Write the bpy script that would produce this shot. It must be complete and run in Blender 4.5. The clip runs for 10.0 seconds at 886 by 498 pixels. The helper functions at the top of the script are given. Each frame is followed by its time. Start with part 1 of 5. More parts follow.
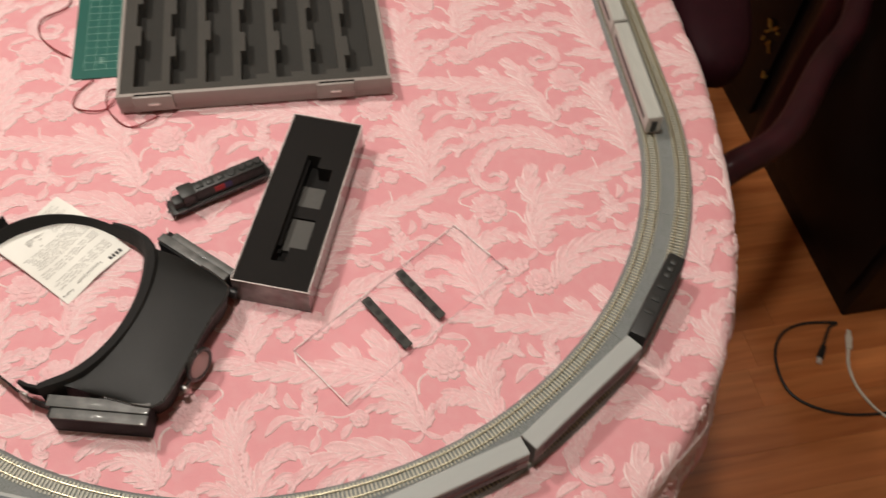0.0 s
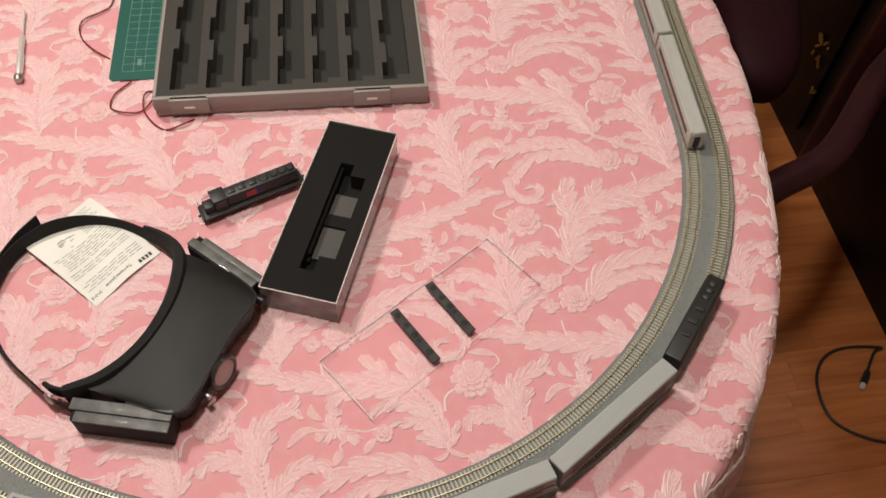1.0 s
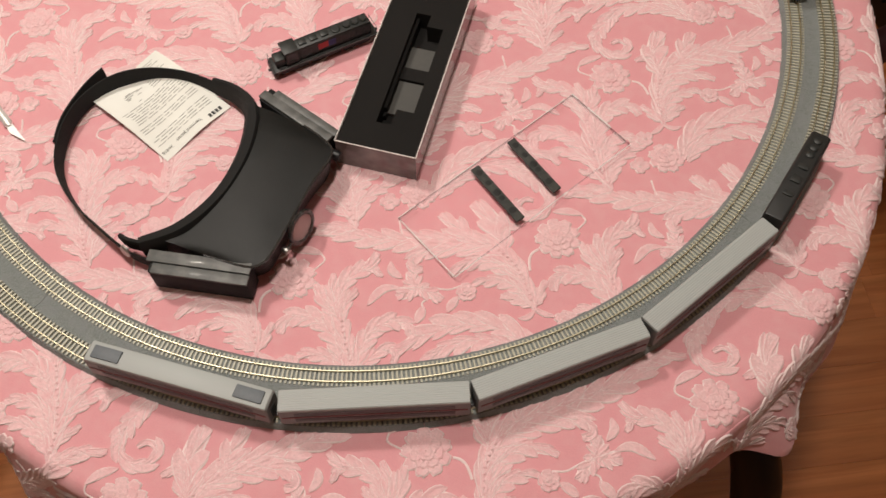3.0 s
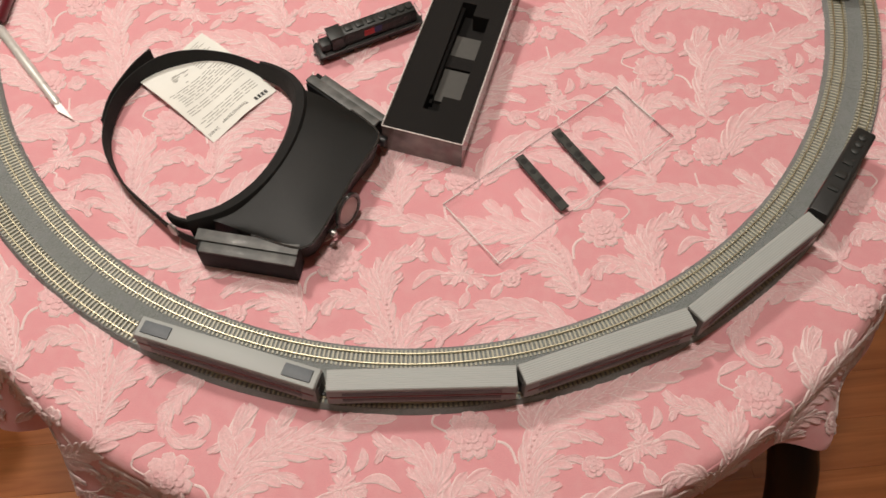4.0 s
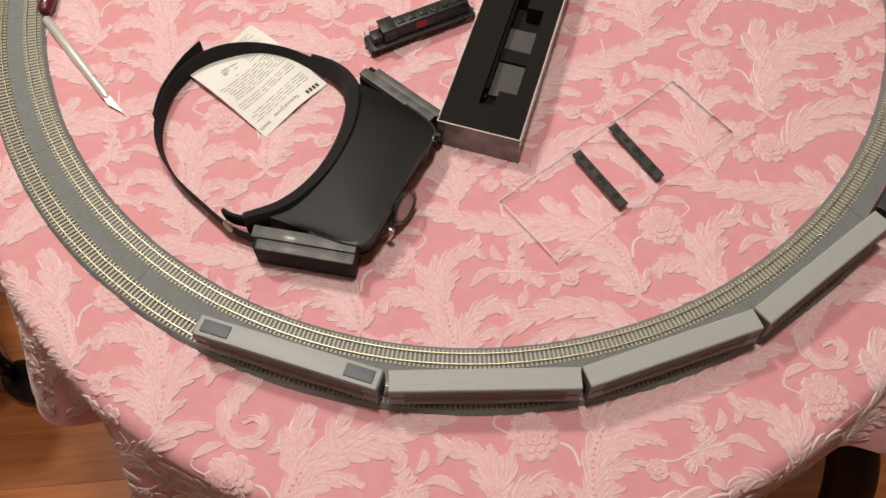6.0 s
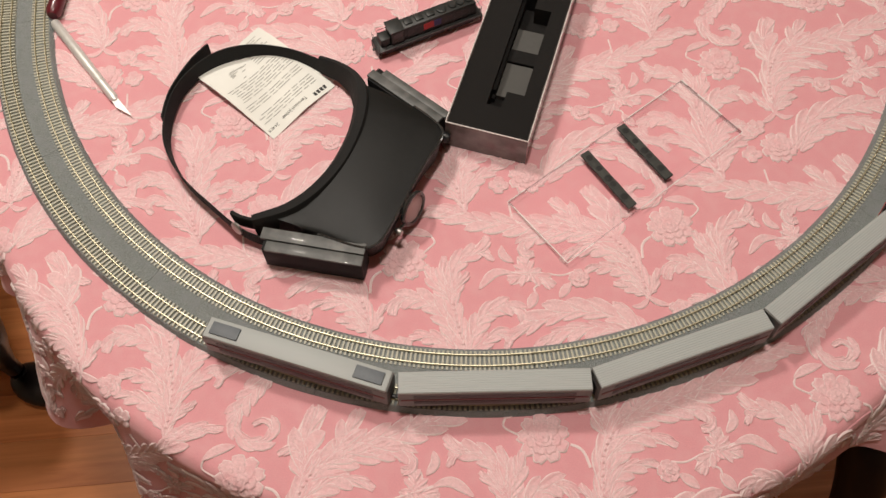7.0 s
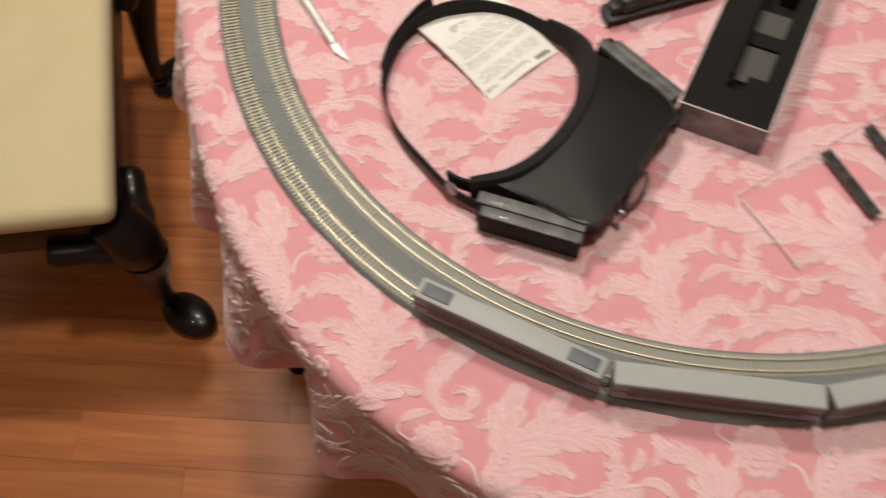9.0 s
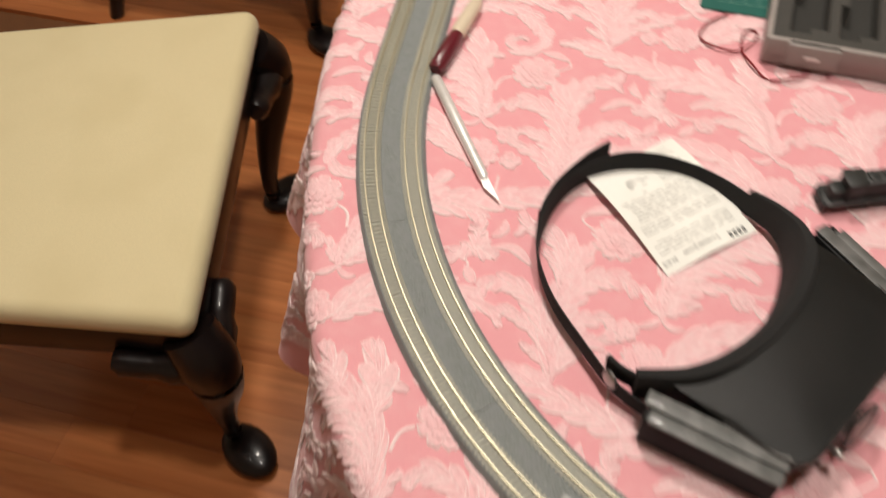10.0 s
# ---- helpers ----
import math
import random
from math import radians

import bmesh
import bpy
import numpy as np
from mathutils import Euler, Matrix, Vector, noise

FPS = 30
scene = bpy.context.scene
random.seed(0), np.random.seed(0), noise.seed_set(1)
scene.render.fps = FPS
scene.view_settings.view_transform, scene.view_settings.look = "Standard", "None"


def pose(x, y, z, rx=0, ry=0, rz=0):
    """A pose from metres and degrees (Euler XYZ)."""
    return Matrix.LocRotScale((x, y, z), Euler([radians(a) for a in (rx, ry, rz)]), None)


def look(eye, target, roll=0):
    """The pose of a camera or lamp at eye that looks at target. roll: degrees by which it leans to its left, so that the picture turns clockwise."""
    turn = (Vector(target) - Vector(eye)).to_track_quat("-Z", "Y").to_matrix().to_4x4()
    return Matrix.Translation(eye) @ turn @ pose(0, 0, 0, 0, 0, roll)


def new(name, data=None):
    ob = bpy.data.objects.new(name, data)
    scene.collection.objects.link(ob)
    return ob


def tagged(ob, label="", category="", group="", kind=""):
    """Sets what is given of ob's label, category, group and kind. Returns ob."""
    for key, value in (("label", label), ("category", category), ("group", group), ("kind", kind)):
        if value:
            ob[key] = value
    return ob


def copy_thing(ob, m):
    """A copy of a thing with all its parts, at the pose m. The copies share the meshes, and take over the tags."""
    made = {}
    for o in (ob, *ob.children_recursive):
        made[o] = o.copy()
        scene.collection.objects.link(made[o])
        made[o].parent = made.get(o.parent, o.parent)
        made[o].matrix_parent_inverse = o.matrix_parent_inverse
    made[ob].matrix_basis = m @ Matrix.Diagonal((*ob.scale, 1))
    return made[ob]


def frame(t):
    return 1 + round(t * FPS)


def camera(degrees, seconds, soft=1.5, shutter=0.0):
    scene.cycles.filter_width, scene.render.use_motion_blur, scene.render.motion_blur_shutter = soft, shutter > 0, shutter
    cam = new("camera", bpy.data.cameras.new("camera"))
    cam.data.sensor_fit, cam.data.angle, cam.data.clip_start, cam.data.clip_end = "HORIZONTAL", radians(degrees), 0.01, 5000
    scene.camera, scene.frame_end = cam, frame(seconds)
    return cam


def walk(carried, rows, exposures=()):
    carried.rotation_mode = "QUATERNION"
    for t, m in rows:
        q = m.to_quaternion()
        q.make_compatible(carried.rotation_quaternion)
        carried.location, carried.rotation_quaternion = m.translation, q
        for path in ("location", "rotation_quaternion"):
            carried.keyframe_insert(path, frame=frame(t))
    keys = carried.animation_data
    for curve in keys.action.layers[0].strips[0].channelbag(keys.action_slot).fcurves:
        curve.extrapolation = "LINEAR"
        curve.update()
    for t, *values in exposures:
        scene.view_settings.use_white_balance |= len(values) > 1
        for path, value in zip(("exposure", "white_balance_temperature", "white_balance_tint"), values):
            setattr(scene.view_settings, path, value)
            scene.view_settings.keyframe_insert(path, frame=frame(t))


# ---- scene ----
cam = camera(53.9, 10.0, shutter=0.7)
PATH = [
    (0, (0.187, 0.22, 1.501), (0.106, 1.372, -0.133), 5.3),
    (0.5, (0.191, 0.229, 1.502), (0.02, 1.387, -0.12), 3.4),
    (1, (0.191, 0.237, 1.49), (0.022, 1.385, -0.139), 3.5),
    (1.5, (0.187, 0.239, 1.48), (0.017, 1.32, -0.194), 3.0),
    (2, (0.182, 0.23, 1.466), (-0.027, 1.262, -0.234), 2.0),
    (2.5, (0.17, 0.219, 1.443), (-0.001, 1.224, -0.278), 2.9),
    (3, (0.157, 0.216, 1.435), (-0.06, 1.155, -0.318), 0.1),
    (4.5, (0.107, 0.187, 1.431), (-0.113, 1.13, -0.319), 1.7),
    (5, (0.091, 0.195, 1.431), (-0.102, 1.13, -0.327), 2.9),
    (5.5, (0.083, 0.198, 1.428), (-0.136, 1.105, -0.341), 1.5),
    (7, (0.078, 0.198, 1.427), (-0.175, 1.1, -0.34), -0.8),
    (7.5, (0.064, 0.194, 1.431), (-0.203, 1.071, -0.347), -0.9),
    (8, (0.044, 0.185, 1.432), (-0.242, 1.05, -0.349), -1.0),
    (8.5, (0.02, 0.18, 1.426), (-0.319, 1.019, -0.357), -2.4),
    (9, (-0.02, 0.181, 1.4), (-0.466, 0.955, -0.39), -6.4),
    (9.5, (-0.074, 0.189, 1.36), (-0.65, 1.035, -0.358), -6.5),
    (10, (-0.109, 0.233, 1.276), (-0.854, 1.18, -0.32), -3.4),
]
walk(cam, [(t, look(eye, target, roll)) for t, eye, target, roll in PATH], exposures=[(0.0, -0.04), (3.0, -0.08), (8.5, -0.09), (9.5, -0.07), (10.0, 0.06)])

# ---- light ----
world = bpy.data.worlds.new("room_air")
scene.world = world
world.use_nodes = True
world.node_tree.nodes["Background"].inputs[0].default_value = (1.0, 0.86, 0.7, 1)
world.node_tree.nodes["Background"].inputs[1].default_value = 0.02
# Lamps out of view; the weak one far right is only added fill.
LAMPS = ((-1.10, -0.05, 2.5, 0.13), (-0.85, 1.10, 23.5, 0.24), (-0.02, 0.61, 16.3, 0.16), (1.15, 2.0, 2.5, 0.13))
CEILING = 2.50
for x, y, watts, across in LAMPS:
    d = bpy.data.lights.new("downlight", "AREA")
    d.shape, d.size, d.energy, d.color = "DISK", across, watts, (1.0, 0.92, 0.82)
    ob = new("downlight", d)
    ob.location = (x, y, CEILING - 0.012)

# ---- materials ----


def material(name, colour, rough=0.5, metal=0.0, spread=0.12, scale=40.0, bump=0.0, bump_scale=200.0, coat=0.0, spec=0.5,
             stretch=(1, 1, 1), second=None, second_scale=8.0, sheen=0.0, vary=0.0, rough_spread=0.1):
    """A base colour broken up by noise at two scales, with fine relief."""
    m = bpy.data.materials.new(name)
    m.use_nodes = True
    nt = m.node_tree
    b = nt.nodes["Principled BSDF"]
    b.inputs["Roughness"].default_value, b.inputs["Metallic"].default_value = rough, metal
    b.inputs["Specular IOR Level"].default_value, b.inputs["Coat Weight"].default_value = spec, coat
    b.inputs["Sheen Weight"].default_value = sheen
    tc, mp = nt.nodes.new("ShaderNodeTexCoord"), nt.nodes.new("ShaderNodeMapping")
    mp.inputs["Scale"].default_value = stretch
    nt.links.new(tc.outputs["Object"], mp.inputs[0])

    def noise_node(s, detail):
        n = nt.nodes.new("ShaderNodeTexNoise")
        n.inputs["Scale"].default_value, n.inputs["Detail"].default_value = s, detail
        nt.links.new(mp.outputs[0], n.inputs["Vector"])
        return n

    fine, broad = noise_node(scale, 6), noise_node(second_scale, 3)
    dark = tuple(c * (1 - 2 * spread) for c in colour[:3]) + (1,)
    light = tuple(min(1, c * (1 + 2 * spread)) for c in colour[:3]) + (1,)
    ramp = nt.nodes.new("ShaderNodeMix")
    ramp.data_type = "RGBA"
    ramp.inputs[6].default_value, ramp.inputs[7].default_value = dark, light
    nt.links.new(fine.outputs[0], ramp.inputs[0])
    mix = nt.nodes.new("ShaderNodeMix")
    mix.data_type = "RGBA"
    mix.inputs[7].default_value = second or tuple(c * (1 - spread) for c in colour[:3]) + (1,)
    sharp = nt.nodes.new("ShaderNodeMapRange")
    sharp.inputs[1].default_value, sharp.inputs[2].default_value = 0.45, 0.7
    sharp.inputs[4].default_value = 0.8 if second else 0.5
    nt.links.new(broad.outputs[0], sharp.inputs[0])
    nt.links.new(sharp.outputs[0], mix.inputs[0])
    nt.links.new(ramp.outputs[2], mix.inputs[6])
    last = mix.outputs[2]
    if vary:
        info, hsv, mr = nt.nodes.new("ShaderNodeObjectInfo"), nt.nodes.new("ShaderNodeHueSaturation"), nt.nodes.new("ShaderNodeMapRange")
        mr.inputs[3].default_value, mr.inputs[4].default_value = 1 - vary, 1 + vary
        nt.links.new(info.outputs["Random"], mr.inputs[0])
        nt.links.new(mr.outputs[0], hsv.inputs["Value"])
        nt.links.new(last, hsv.inputs["Color"])
        last = hsv.outputs[0]
    nt.links.new(last, b.inputs["Base Color"])
    rr = nt.nodes.new("ShaderNodeMapRange")
    rr.inputs[3].default_value, rr.inputs[4].default_value = max(0.02, rough - rough_spread), min(1, rough + rough_spread)
    nt.links.new(fine.outputs[0], rr.inputs[0])
    nt.links.new(rr.outputs[0], b.inputs["Roughness"])
    if bump:
        bn, bp = noise_node(bump_scale, 4), nt.nodes.new("ShaderNodeBump")
        bp.inputs["Strength"].default_value, bp.inputs["Distance"].default_value = bump, 0.001
        nt.links.new(bn.outputs[0], bp.inputs["Height"])
        nt.links.new(bp.outputs[0], b.inputs["Normal"])
    return m


def clear_plastic(name, tint=(1, 1, 1, 1), rough=0.03):
    m = bpy.data.materials.new(name)
    m.use_nodes = True
    nt = m.node_tree
    nt.nodes.remove(nt.nodes["Principled BSDF"])
    out = nt.nodes["Material Output"]
    t, g, mx, fr = (nt.nodes.new("ShaderNode" + k) for k in ("BsdfTransparent", "BsdfGlossy", "MixShader", "Fresnel"))
    t.inputs[0].default_value = tint
    g.inputs["Roughness"].default_value = rough
    fr.inputs[0].default_value = 1.3
    for a, c in ((fr.outputs[0], mx.inputs[0]), (t.outputs[0], mx.inputs[1]), (g.outputs[0], mx.inputs[2]), (mx.outputs[0], out.inputs[0])):
        nt.links.new(a, c)
    return m


PINK = material("pink_cotton", (0.690, 0.319, 0.347, 1), 0.85, spread=0.07, scale=900, bump=0.35, bump_scale=1400, sheen=0.25, second=(0.700, 0.355, 0.380, 1), second_scale=85, spec=0.2)
LACE = material("pale_applique", (0.80, 0.518, 0.532, 1), 0.9, spread=0.14, scale=600, bump=0.9, bump_scale=900, sheen=0.35, second=(0.77, 0.432, 0.456, 1), second_scale=110, spec=0.15)
RIM_THREAD = material("pale_rim_thread", (0.89, 0.70, 0.695, 1), 0.9, spread=0.08, scale=900, bump=0.8, bump_scale=1500, sheen=0.3, spec=0.15)
BALLAST = material("grey_track_bed", (0.20, 0.218, 0.212, 1), 0.85, spread=0.6, scale=1300, bump=1.0, bump_scale=1800, second=(0.24, 0.255, 0.26, 1), second_scale=120)
TIE = material("pale_grey_sleeper", (0.41, 0.40, 0.32, 1), 0.45, spread=0.12, scale=400)
RAIL = material("nickel_rail", (0.56, 0.51, 0.37, 1), 0.42, 1.0, spread=0.06, scale=300)
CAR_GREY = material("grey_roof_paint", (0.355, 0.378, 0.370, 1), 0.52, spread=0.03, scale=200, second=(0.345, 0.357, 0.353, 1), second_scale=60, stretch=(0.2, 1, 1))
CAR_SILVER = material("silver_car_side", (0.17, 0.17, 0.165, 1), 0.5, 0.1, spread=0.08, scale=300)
CAR_SILVER_ROOF = material("silver_ribbed_roof", (0.46, 0.475, 0.445, 1), 0.4, 0.12, spread=0.06, scale=200, stretch=(0.2, 1, 1))
CAR_DARK = material("dark_car_windows", (0.02, 0.02, 0.022, 1), 0.42, spread=0.1)
CAR_RED = material("maroon_stripe", (0.16, 0.03, 0.03, 1), 0.5)
HATCH = material("slate_hatch", (0.11, 0.125, 0.14, 1), 0.55, spread=0.1, scale=300)
BLACK_PLASTIC = material("black_plastic", (0.014, 0.014, 0.015, 1), 0.38, spread=0.2, scale=300, bump=0.12, bump_scale=900, second=(0.02, 0.02, 0.021, 1), second_scale=30)
BLACK_SATIN = material("satin_black_visor", (0.008, 0.0085, 0.0082, 1), 0.38, spread=0.2, scale=250, bump=0.3, bump_scale=1500, second=(0.010, 0.010, 0.0095, 1), second_scale=25, spec=0.22, rough_spread=0.14)
BLACK_MATTE = material("matte_black_housing", (0.008, 0.008, 0.0085, 1), 0.65, spread=0.2, scale=300, spec=0.25)
WALKWAY = material("grey_walkway_edge", (0.10, 0.10, 0.10, 1), 0.55, spread=0.3, scale=400)
BLACK_CLOTH = material("black_headband_cloth", (0.008, 0.008, 0.008, 1), 0.9, spread=0.3, scale=800, bump=0.6, bump_scale=1200)
LED_GREY = material("glossy_grey_housing", (0.075, 0.078, 0.075, 1), 0.5, spread=0.3, scale=90, coat=0.08, second=(0.15, 0.15, 0.147, 1), second_scale=70)
LOCO_BLACK = material("black_engine_paint", (0.013, 0.014, 0.014, 1), 0.5, spread=0.25, scale=300)
LOCO_GREY = material("dark_grey_engine_paint", (0.016, 0.018, 0.017, 1), 0.5, spread=0.3, scale=300)
RED = material("red_emblem", (0.45, 0.02, 0.025, 1), 0.5)
BLUE = material("dark_blue_emblem", (0.02, 0.025, 0.12, 1), 0.5)
FOAM_BLACK = material("black_foam", (0.0165, 0.0155, 0.0150, 1), 0.95, spec=0.12, spread=0.25, scale=900, bump=0.7, bump_scale=1500)
FOAM_CARD = material("grey_card_floor", (0.075, 0.073, 0.068, 1), 0.8, spread=0.1, scale=200)
FOAM_GREY = material("grey_foam", (0.054, 0.052, 0.047, 1), 0.95, spread=0.2, scale=900, bump=0.8, bump_scale=1300, second=(0.050, 0.048, 0.043, 1), second_scale=30)
CASE = material("grey_case_plastic", (0.2970, 0.2700, 0.2520, 1), 0.45, spread=0.05, scale=150, second=(0.29, 0.265, 0.25, 1), second_scale=20)
STRIP_GREY = material("dark_grey_foam_strip", (0.050, 0.051, 0.046, 1), 0.8, spread=0.35, scale=300, bump=0.4, bump_scale=900, second=(0.03, 0.031, 0.03, 1), second_scale=120)
STRIP_DOT = material("dark_glue_dot", (0.013, 0.013, 0.013, 1), 0.75, spread=0.3, scale=300, bump=0.3, bump_scale=900)
STEEL_DULL = material("dull_steel", (0.42, 0.41, 0.40, 1), 0.42, metal=1.0, spread=0.15, scale=300)
CLEAR = clear_plastic("clear_plastic", (0.99, 0.99, 0.99, 1))
# Opaque brownish grey paints the reflection on the clear walls, along with smudges.
BOX_PLASTIC = material("smudge_and_reflection_plastic", (0.17, 0.145, 0.14, 1), 0.12, spread=0.35, scale=60, coat=0.3, second=(0.07, 0.058, 0.056, 1), second_scale=45)
LENS = clear_plastic("lens_glass", (0.99, 0.98, 0.98, 1))
# A pink diffuse mix paints the cloth's colour showing in the lens.
pink_reflection, over = LENS.node_tree.nodes.new("ShaderNodeBsdfDiffuse"), LENS.node_tree.nodes.new("ShaderNodeMixShader")
pink_reflection.inputs[0].default_value, over.inputs[0].default_value = (0.86, 0.62, 0.62, 1), 0.4
last_mix = next(n for n in LENS.node_tree.nodes if n.type == "MIX_SHADER" and n != over)
LENS.node_tree.links.new(last_mix.outputs[0], over.inputs[1])
LENS.node_tree.links.new(pink_reflection.outputs[0], over.inputs[2])
LENS.node_tree.links.new(over.outputs[0], LENS.node_tree.nodes["Material Output"].inputs[0])
GLOSS_BLACK = material("polished_black_edge", (0.02, 0.02, 0.02, 1), 0.22, spread=0.2, scale=300, coat=0.4)
# Pale colour for painted edge glints; also the latch's raised mark.
EDGE_GLINT_AND_MARK = material("pale_edge_glint_and_mark", (0.88, 0.82, 0.80, 1), 0.2, spread=0.1, scale=200)
MAT_GREEN = material("green_cutting_mat", (0.006, 0.092, 0.074, 1), 0.55, spread=0.1, scale=300)
MAT_LINE = material("mat_grid_lines", (0.22, 0.36, 0.31, 1), 0.6, spread=0.05)
PAPER = material("creased_paper", (0.80, 0.80, 0.75, 1), 0.85, spread=0.03, scale=60, second=(0.72, 0.715, 0.67, 1), second_scale=18)
INK = material("grey_ink", (0.38, 0.375, 0.35, 1), 0.8, spread=0.1)
STEEL = material("brushed_steel", (0.80, 0.80, 0.78, 1), 0.45, 0.6, spread=0.06, scale=200)
WIRE = material("dark_red_wire", (0.19, 0.012, 0.016, 1), 0.45)
CREAM_SEAT = material("cream_upholstery", (0.66, 0.58, 0.35, 1), 0.85, spread=0.05, scale=700, bump=0.4, bump_scale=900, sheen=0.2, second=(0.62, 0.54, 0.315, 1), second_scale=9)
DARK_WOOD = material("near_black_polished_wood", (0.008, 0.005, 0.005, 1), 0.34, spread=0.3, scale=30, spec=0.3, coat=0.15, stretch=(1, 1, 0.2))
MAHOGANY = material("dark_mahogany", (0.026, 0.0045, 0.007, 1), 0.5, spread=0.35, scale=25, spec=0.2, coat=0.03, stretch=(1, 1, 0.15))
MAROON = material("maroon_leather", (0.017, 0.0024, 0.005, 1), 0.65, spec=0.12, spread=0.2, scale=60, bump=0.3, bump_scale=500)
LACQUER = material("black_lacquer", (0.005, 0.0032, 0.003, 1), 0.45, spec=0.12, spread=0.3, scale=20, coat=0.03)
BRASS = material("aged_brass", (0.40, 0.27, 0.08, 1), 0.35, 1.0, spread=0.15)
OAK = material("orange_oak_board", (0.52, 0.190, 0.062, 1), 0.36, spread=0.22, scale=34, stretch=(0.07, 1.5, 1), bump=0.05, bump_scale=60, coat=0.15,
               second=(0.45, 0.148, 0.046, 1), second_scale=5, vary=0.10)
nt = OAK.node_tree
info, tc, mp, mul = (nt.nodes.new("ShaderNode" + k) for k in ("ObjectInfo", "TexCoord", "Mapping", "VectorMath"))
mul.operation, mul.inputs[1].default_value = "SCALE", (0, 0, 0)
mul.inputs["Scale"].default_value = 37.0
comb = nt.nodes.new("ShaderNodeCombineXYZ")
for k in range(3):
    nt.links.new(info.outputs["Random"], comb.inputs[k])
nt.links.new(comb.outputs[0], mul.inputs[0])
nt.links.new(mul.outputs[0], mp.inputs["Location"])
mp.inputs["Scale"].default_value = (1.1, 17.0, 1.0)
nt.links.new(tc.outputs["Object"], mp.inputs[0])
grain = nt.nodes.new("ShaderNodeTexNoise")
for key, val in (("Scale", 2.2), ("Detail", 7.0), ("Roughness", 0.62), ("Distortion", 0.8)):
    grain.inputs[key].default_value = val
nt.links.new(mp.outputs[0], grain.inputs[0])
shade, depth, top = nt.nodes.new("ShaderNodeMix"), nt.nodes.new("ShaderNodeMapRange"), nt.nodes["Principled BSDF"].inputs["Base Color"]
shade.data_type, shade.blend_type = "RGBA", "MULTIPLY"
depth.inputs[1].default_value, depth.inputs[2].default_value, depth.inputs[3].default_value, depth.inputs[4].default_value = 0.42, 0.68, 0.0, 0.75
nt.links.new(grain.outputs[0], depth.inputs[0])
nt.links.new(depth.outputs[0], shade.inputs[0])
nt.links.new(top.links[0].from_socket, shade.inputs[6])
shade.inputs[7].default_value = (0.62, 0.50, 0.42, 1)
nt.links.new(shade.outputs[2], top)
SUBFLOOR = material("dark_joint", (0.16, 0.065, 0.022, 1), 0.9)
WALL = material("beige_wall_paint", (0.60, 0.52, 0.42, 1), 0.8, spread=0.02, scale=40, bump=0.1)
CEIL = material("white_ceiling_paint", (0.78, 0.76, 0.72, 1), 0.9, spread=0.02, scale=40)
RUBBER = material("black_cable", (0.012, 0.012, 0.012, 1), 0.5)
WHITE_CABLE = material("white_cable", (0.62, 0.58, 0.50, 1), 0.45)
CREAM_HANDLE = material("milky_handle", (0.62, 0.53, 0.40, 1), 0.3, spread=0.05, coat=0.3)

# ---- mesh helpers ----


def thing(name, place=(0, 0, 0), turn=0.0, label="", category="", group="", kind=""):
    ob = new(name)
    ob.matrix_basis = pose(*place, 0, 0, turn)
    return tagged(ob, label, category, group, kind)


def mesh_of(name, bm, mat, smooth=True):
    me = bpy.data.meshes.new(name)
    bmesh.ops.recalc_face_normals(bm, faces=bm.faces)
    bm.to_mesh(me)
    bm.free()
    me.materials.append(mat)
    if smooth:
        me.shade_smooth()
        me.set_sharp_from_angle(angle=radians(38))
    return me


def part(name, bm, mat, parent=None, label="", smooth=True):
    ob = new(name, mesh_of(name, bm, mat, smooth))
    if parent:
        ob.parent = parent
    return tagged(ob, label)


def raw(name, verts, faces, mat, parent=None, label=""):
    me = bpy.data.meshes.new(name)
    me.from_pydata(verts, [], faces)
    me.materials.append(mat)
    me.shade_smooth()
    ob = new(name, me)
    if parent:
        ob.parent = parent
    return tagged(ob, label)


def box(x0, x1, y0, y1, z0, z1, bev=0.0, into=None, m=None, seg=2):
    bm = bmesh.new()
    r = bmesh.ops.create_cube(bm, size=1)
    for v in r["verts"]:
        v.co = Vector(((x0 + x1) / 2 + v.co.x * (x1 - x0), (y0 + y1) / 2 + v.co.y * (y1 - y0), (z0 + z1) / 2 + v.co.z * (z1 - z0)))
    if bev:
        bmesh.ops.bevel(bm, geom=bm.edges[:], offset=bev, segments=seg, affect="EDGES", profile=0.5)
    if m:
        bm.transform(m)
    return merge(into, bm)


def merge(into, bm):
    if into is None:
        return bm
    me = bpy.data.meshes.new("tmp")
    bm.to_mesh(me)
    bm.free()
    into.from_mesh(me)
    bpy.data.meshes.remove(me)
    return into


def prism(poly, z0, z1, bev=0.0, into=None, m=None):
    bm = bmesh.new()
    f = bm.faces.new([bm.verts.new((x, y, z0)) for x, y in poly])
    r = bmesh.ops.extrude_face_region(bm, geom=[f])
    for v in r["geom"]:
        if isinstance(v, bmesh.types.BMVert):
            v.co.z = z1
    bmesh.ops.recalc_face_normals(bm, faces=bm.faces)
    if bev:
        bmesh.ops.bevel(bm, geom=bm.edges[:], offset=bev, segments=2, affect="EDGES", profile=0.5)
    if m:
        bm.transform(m)
    return merge(into, bm)


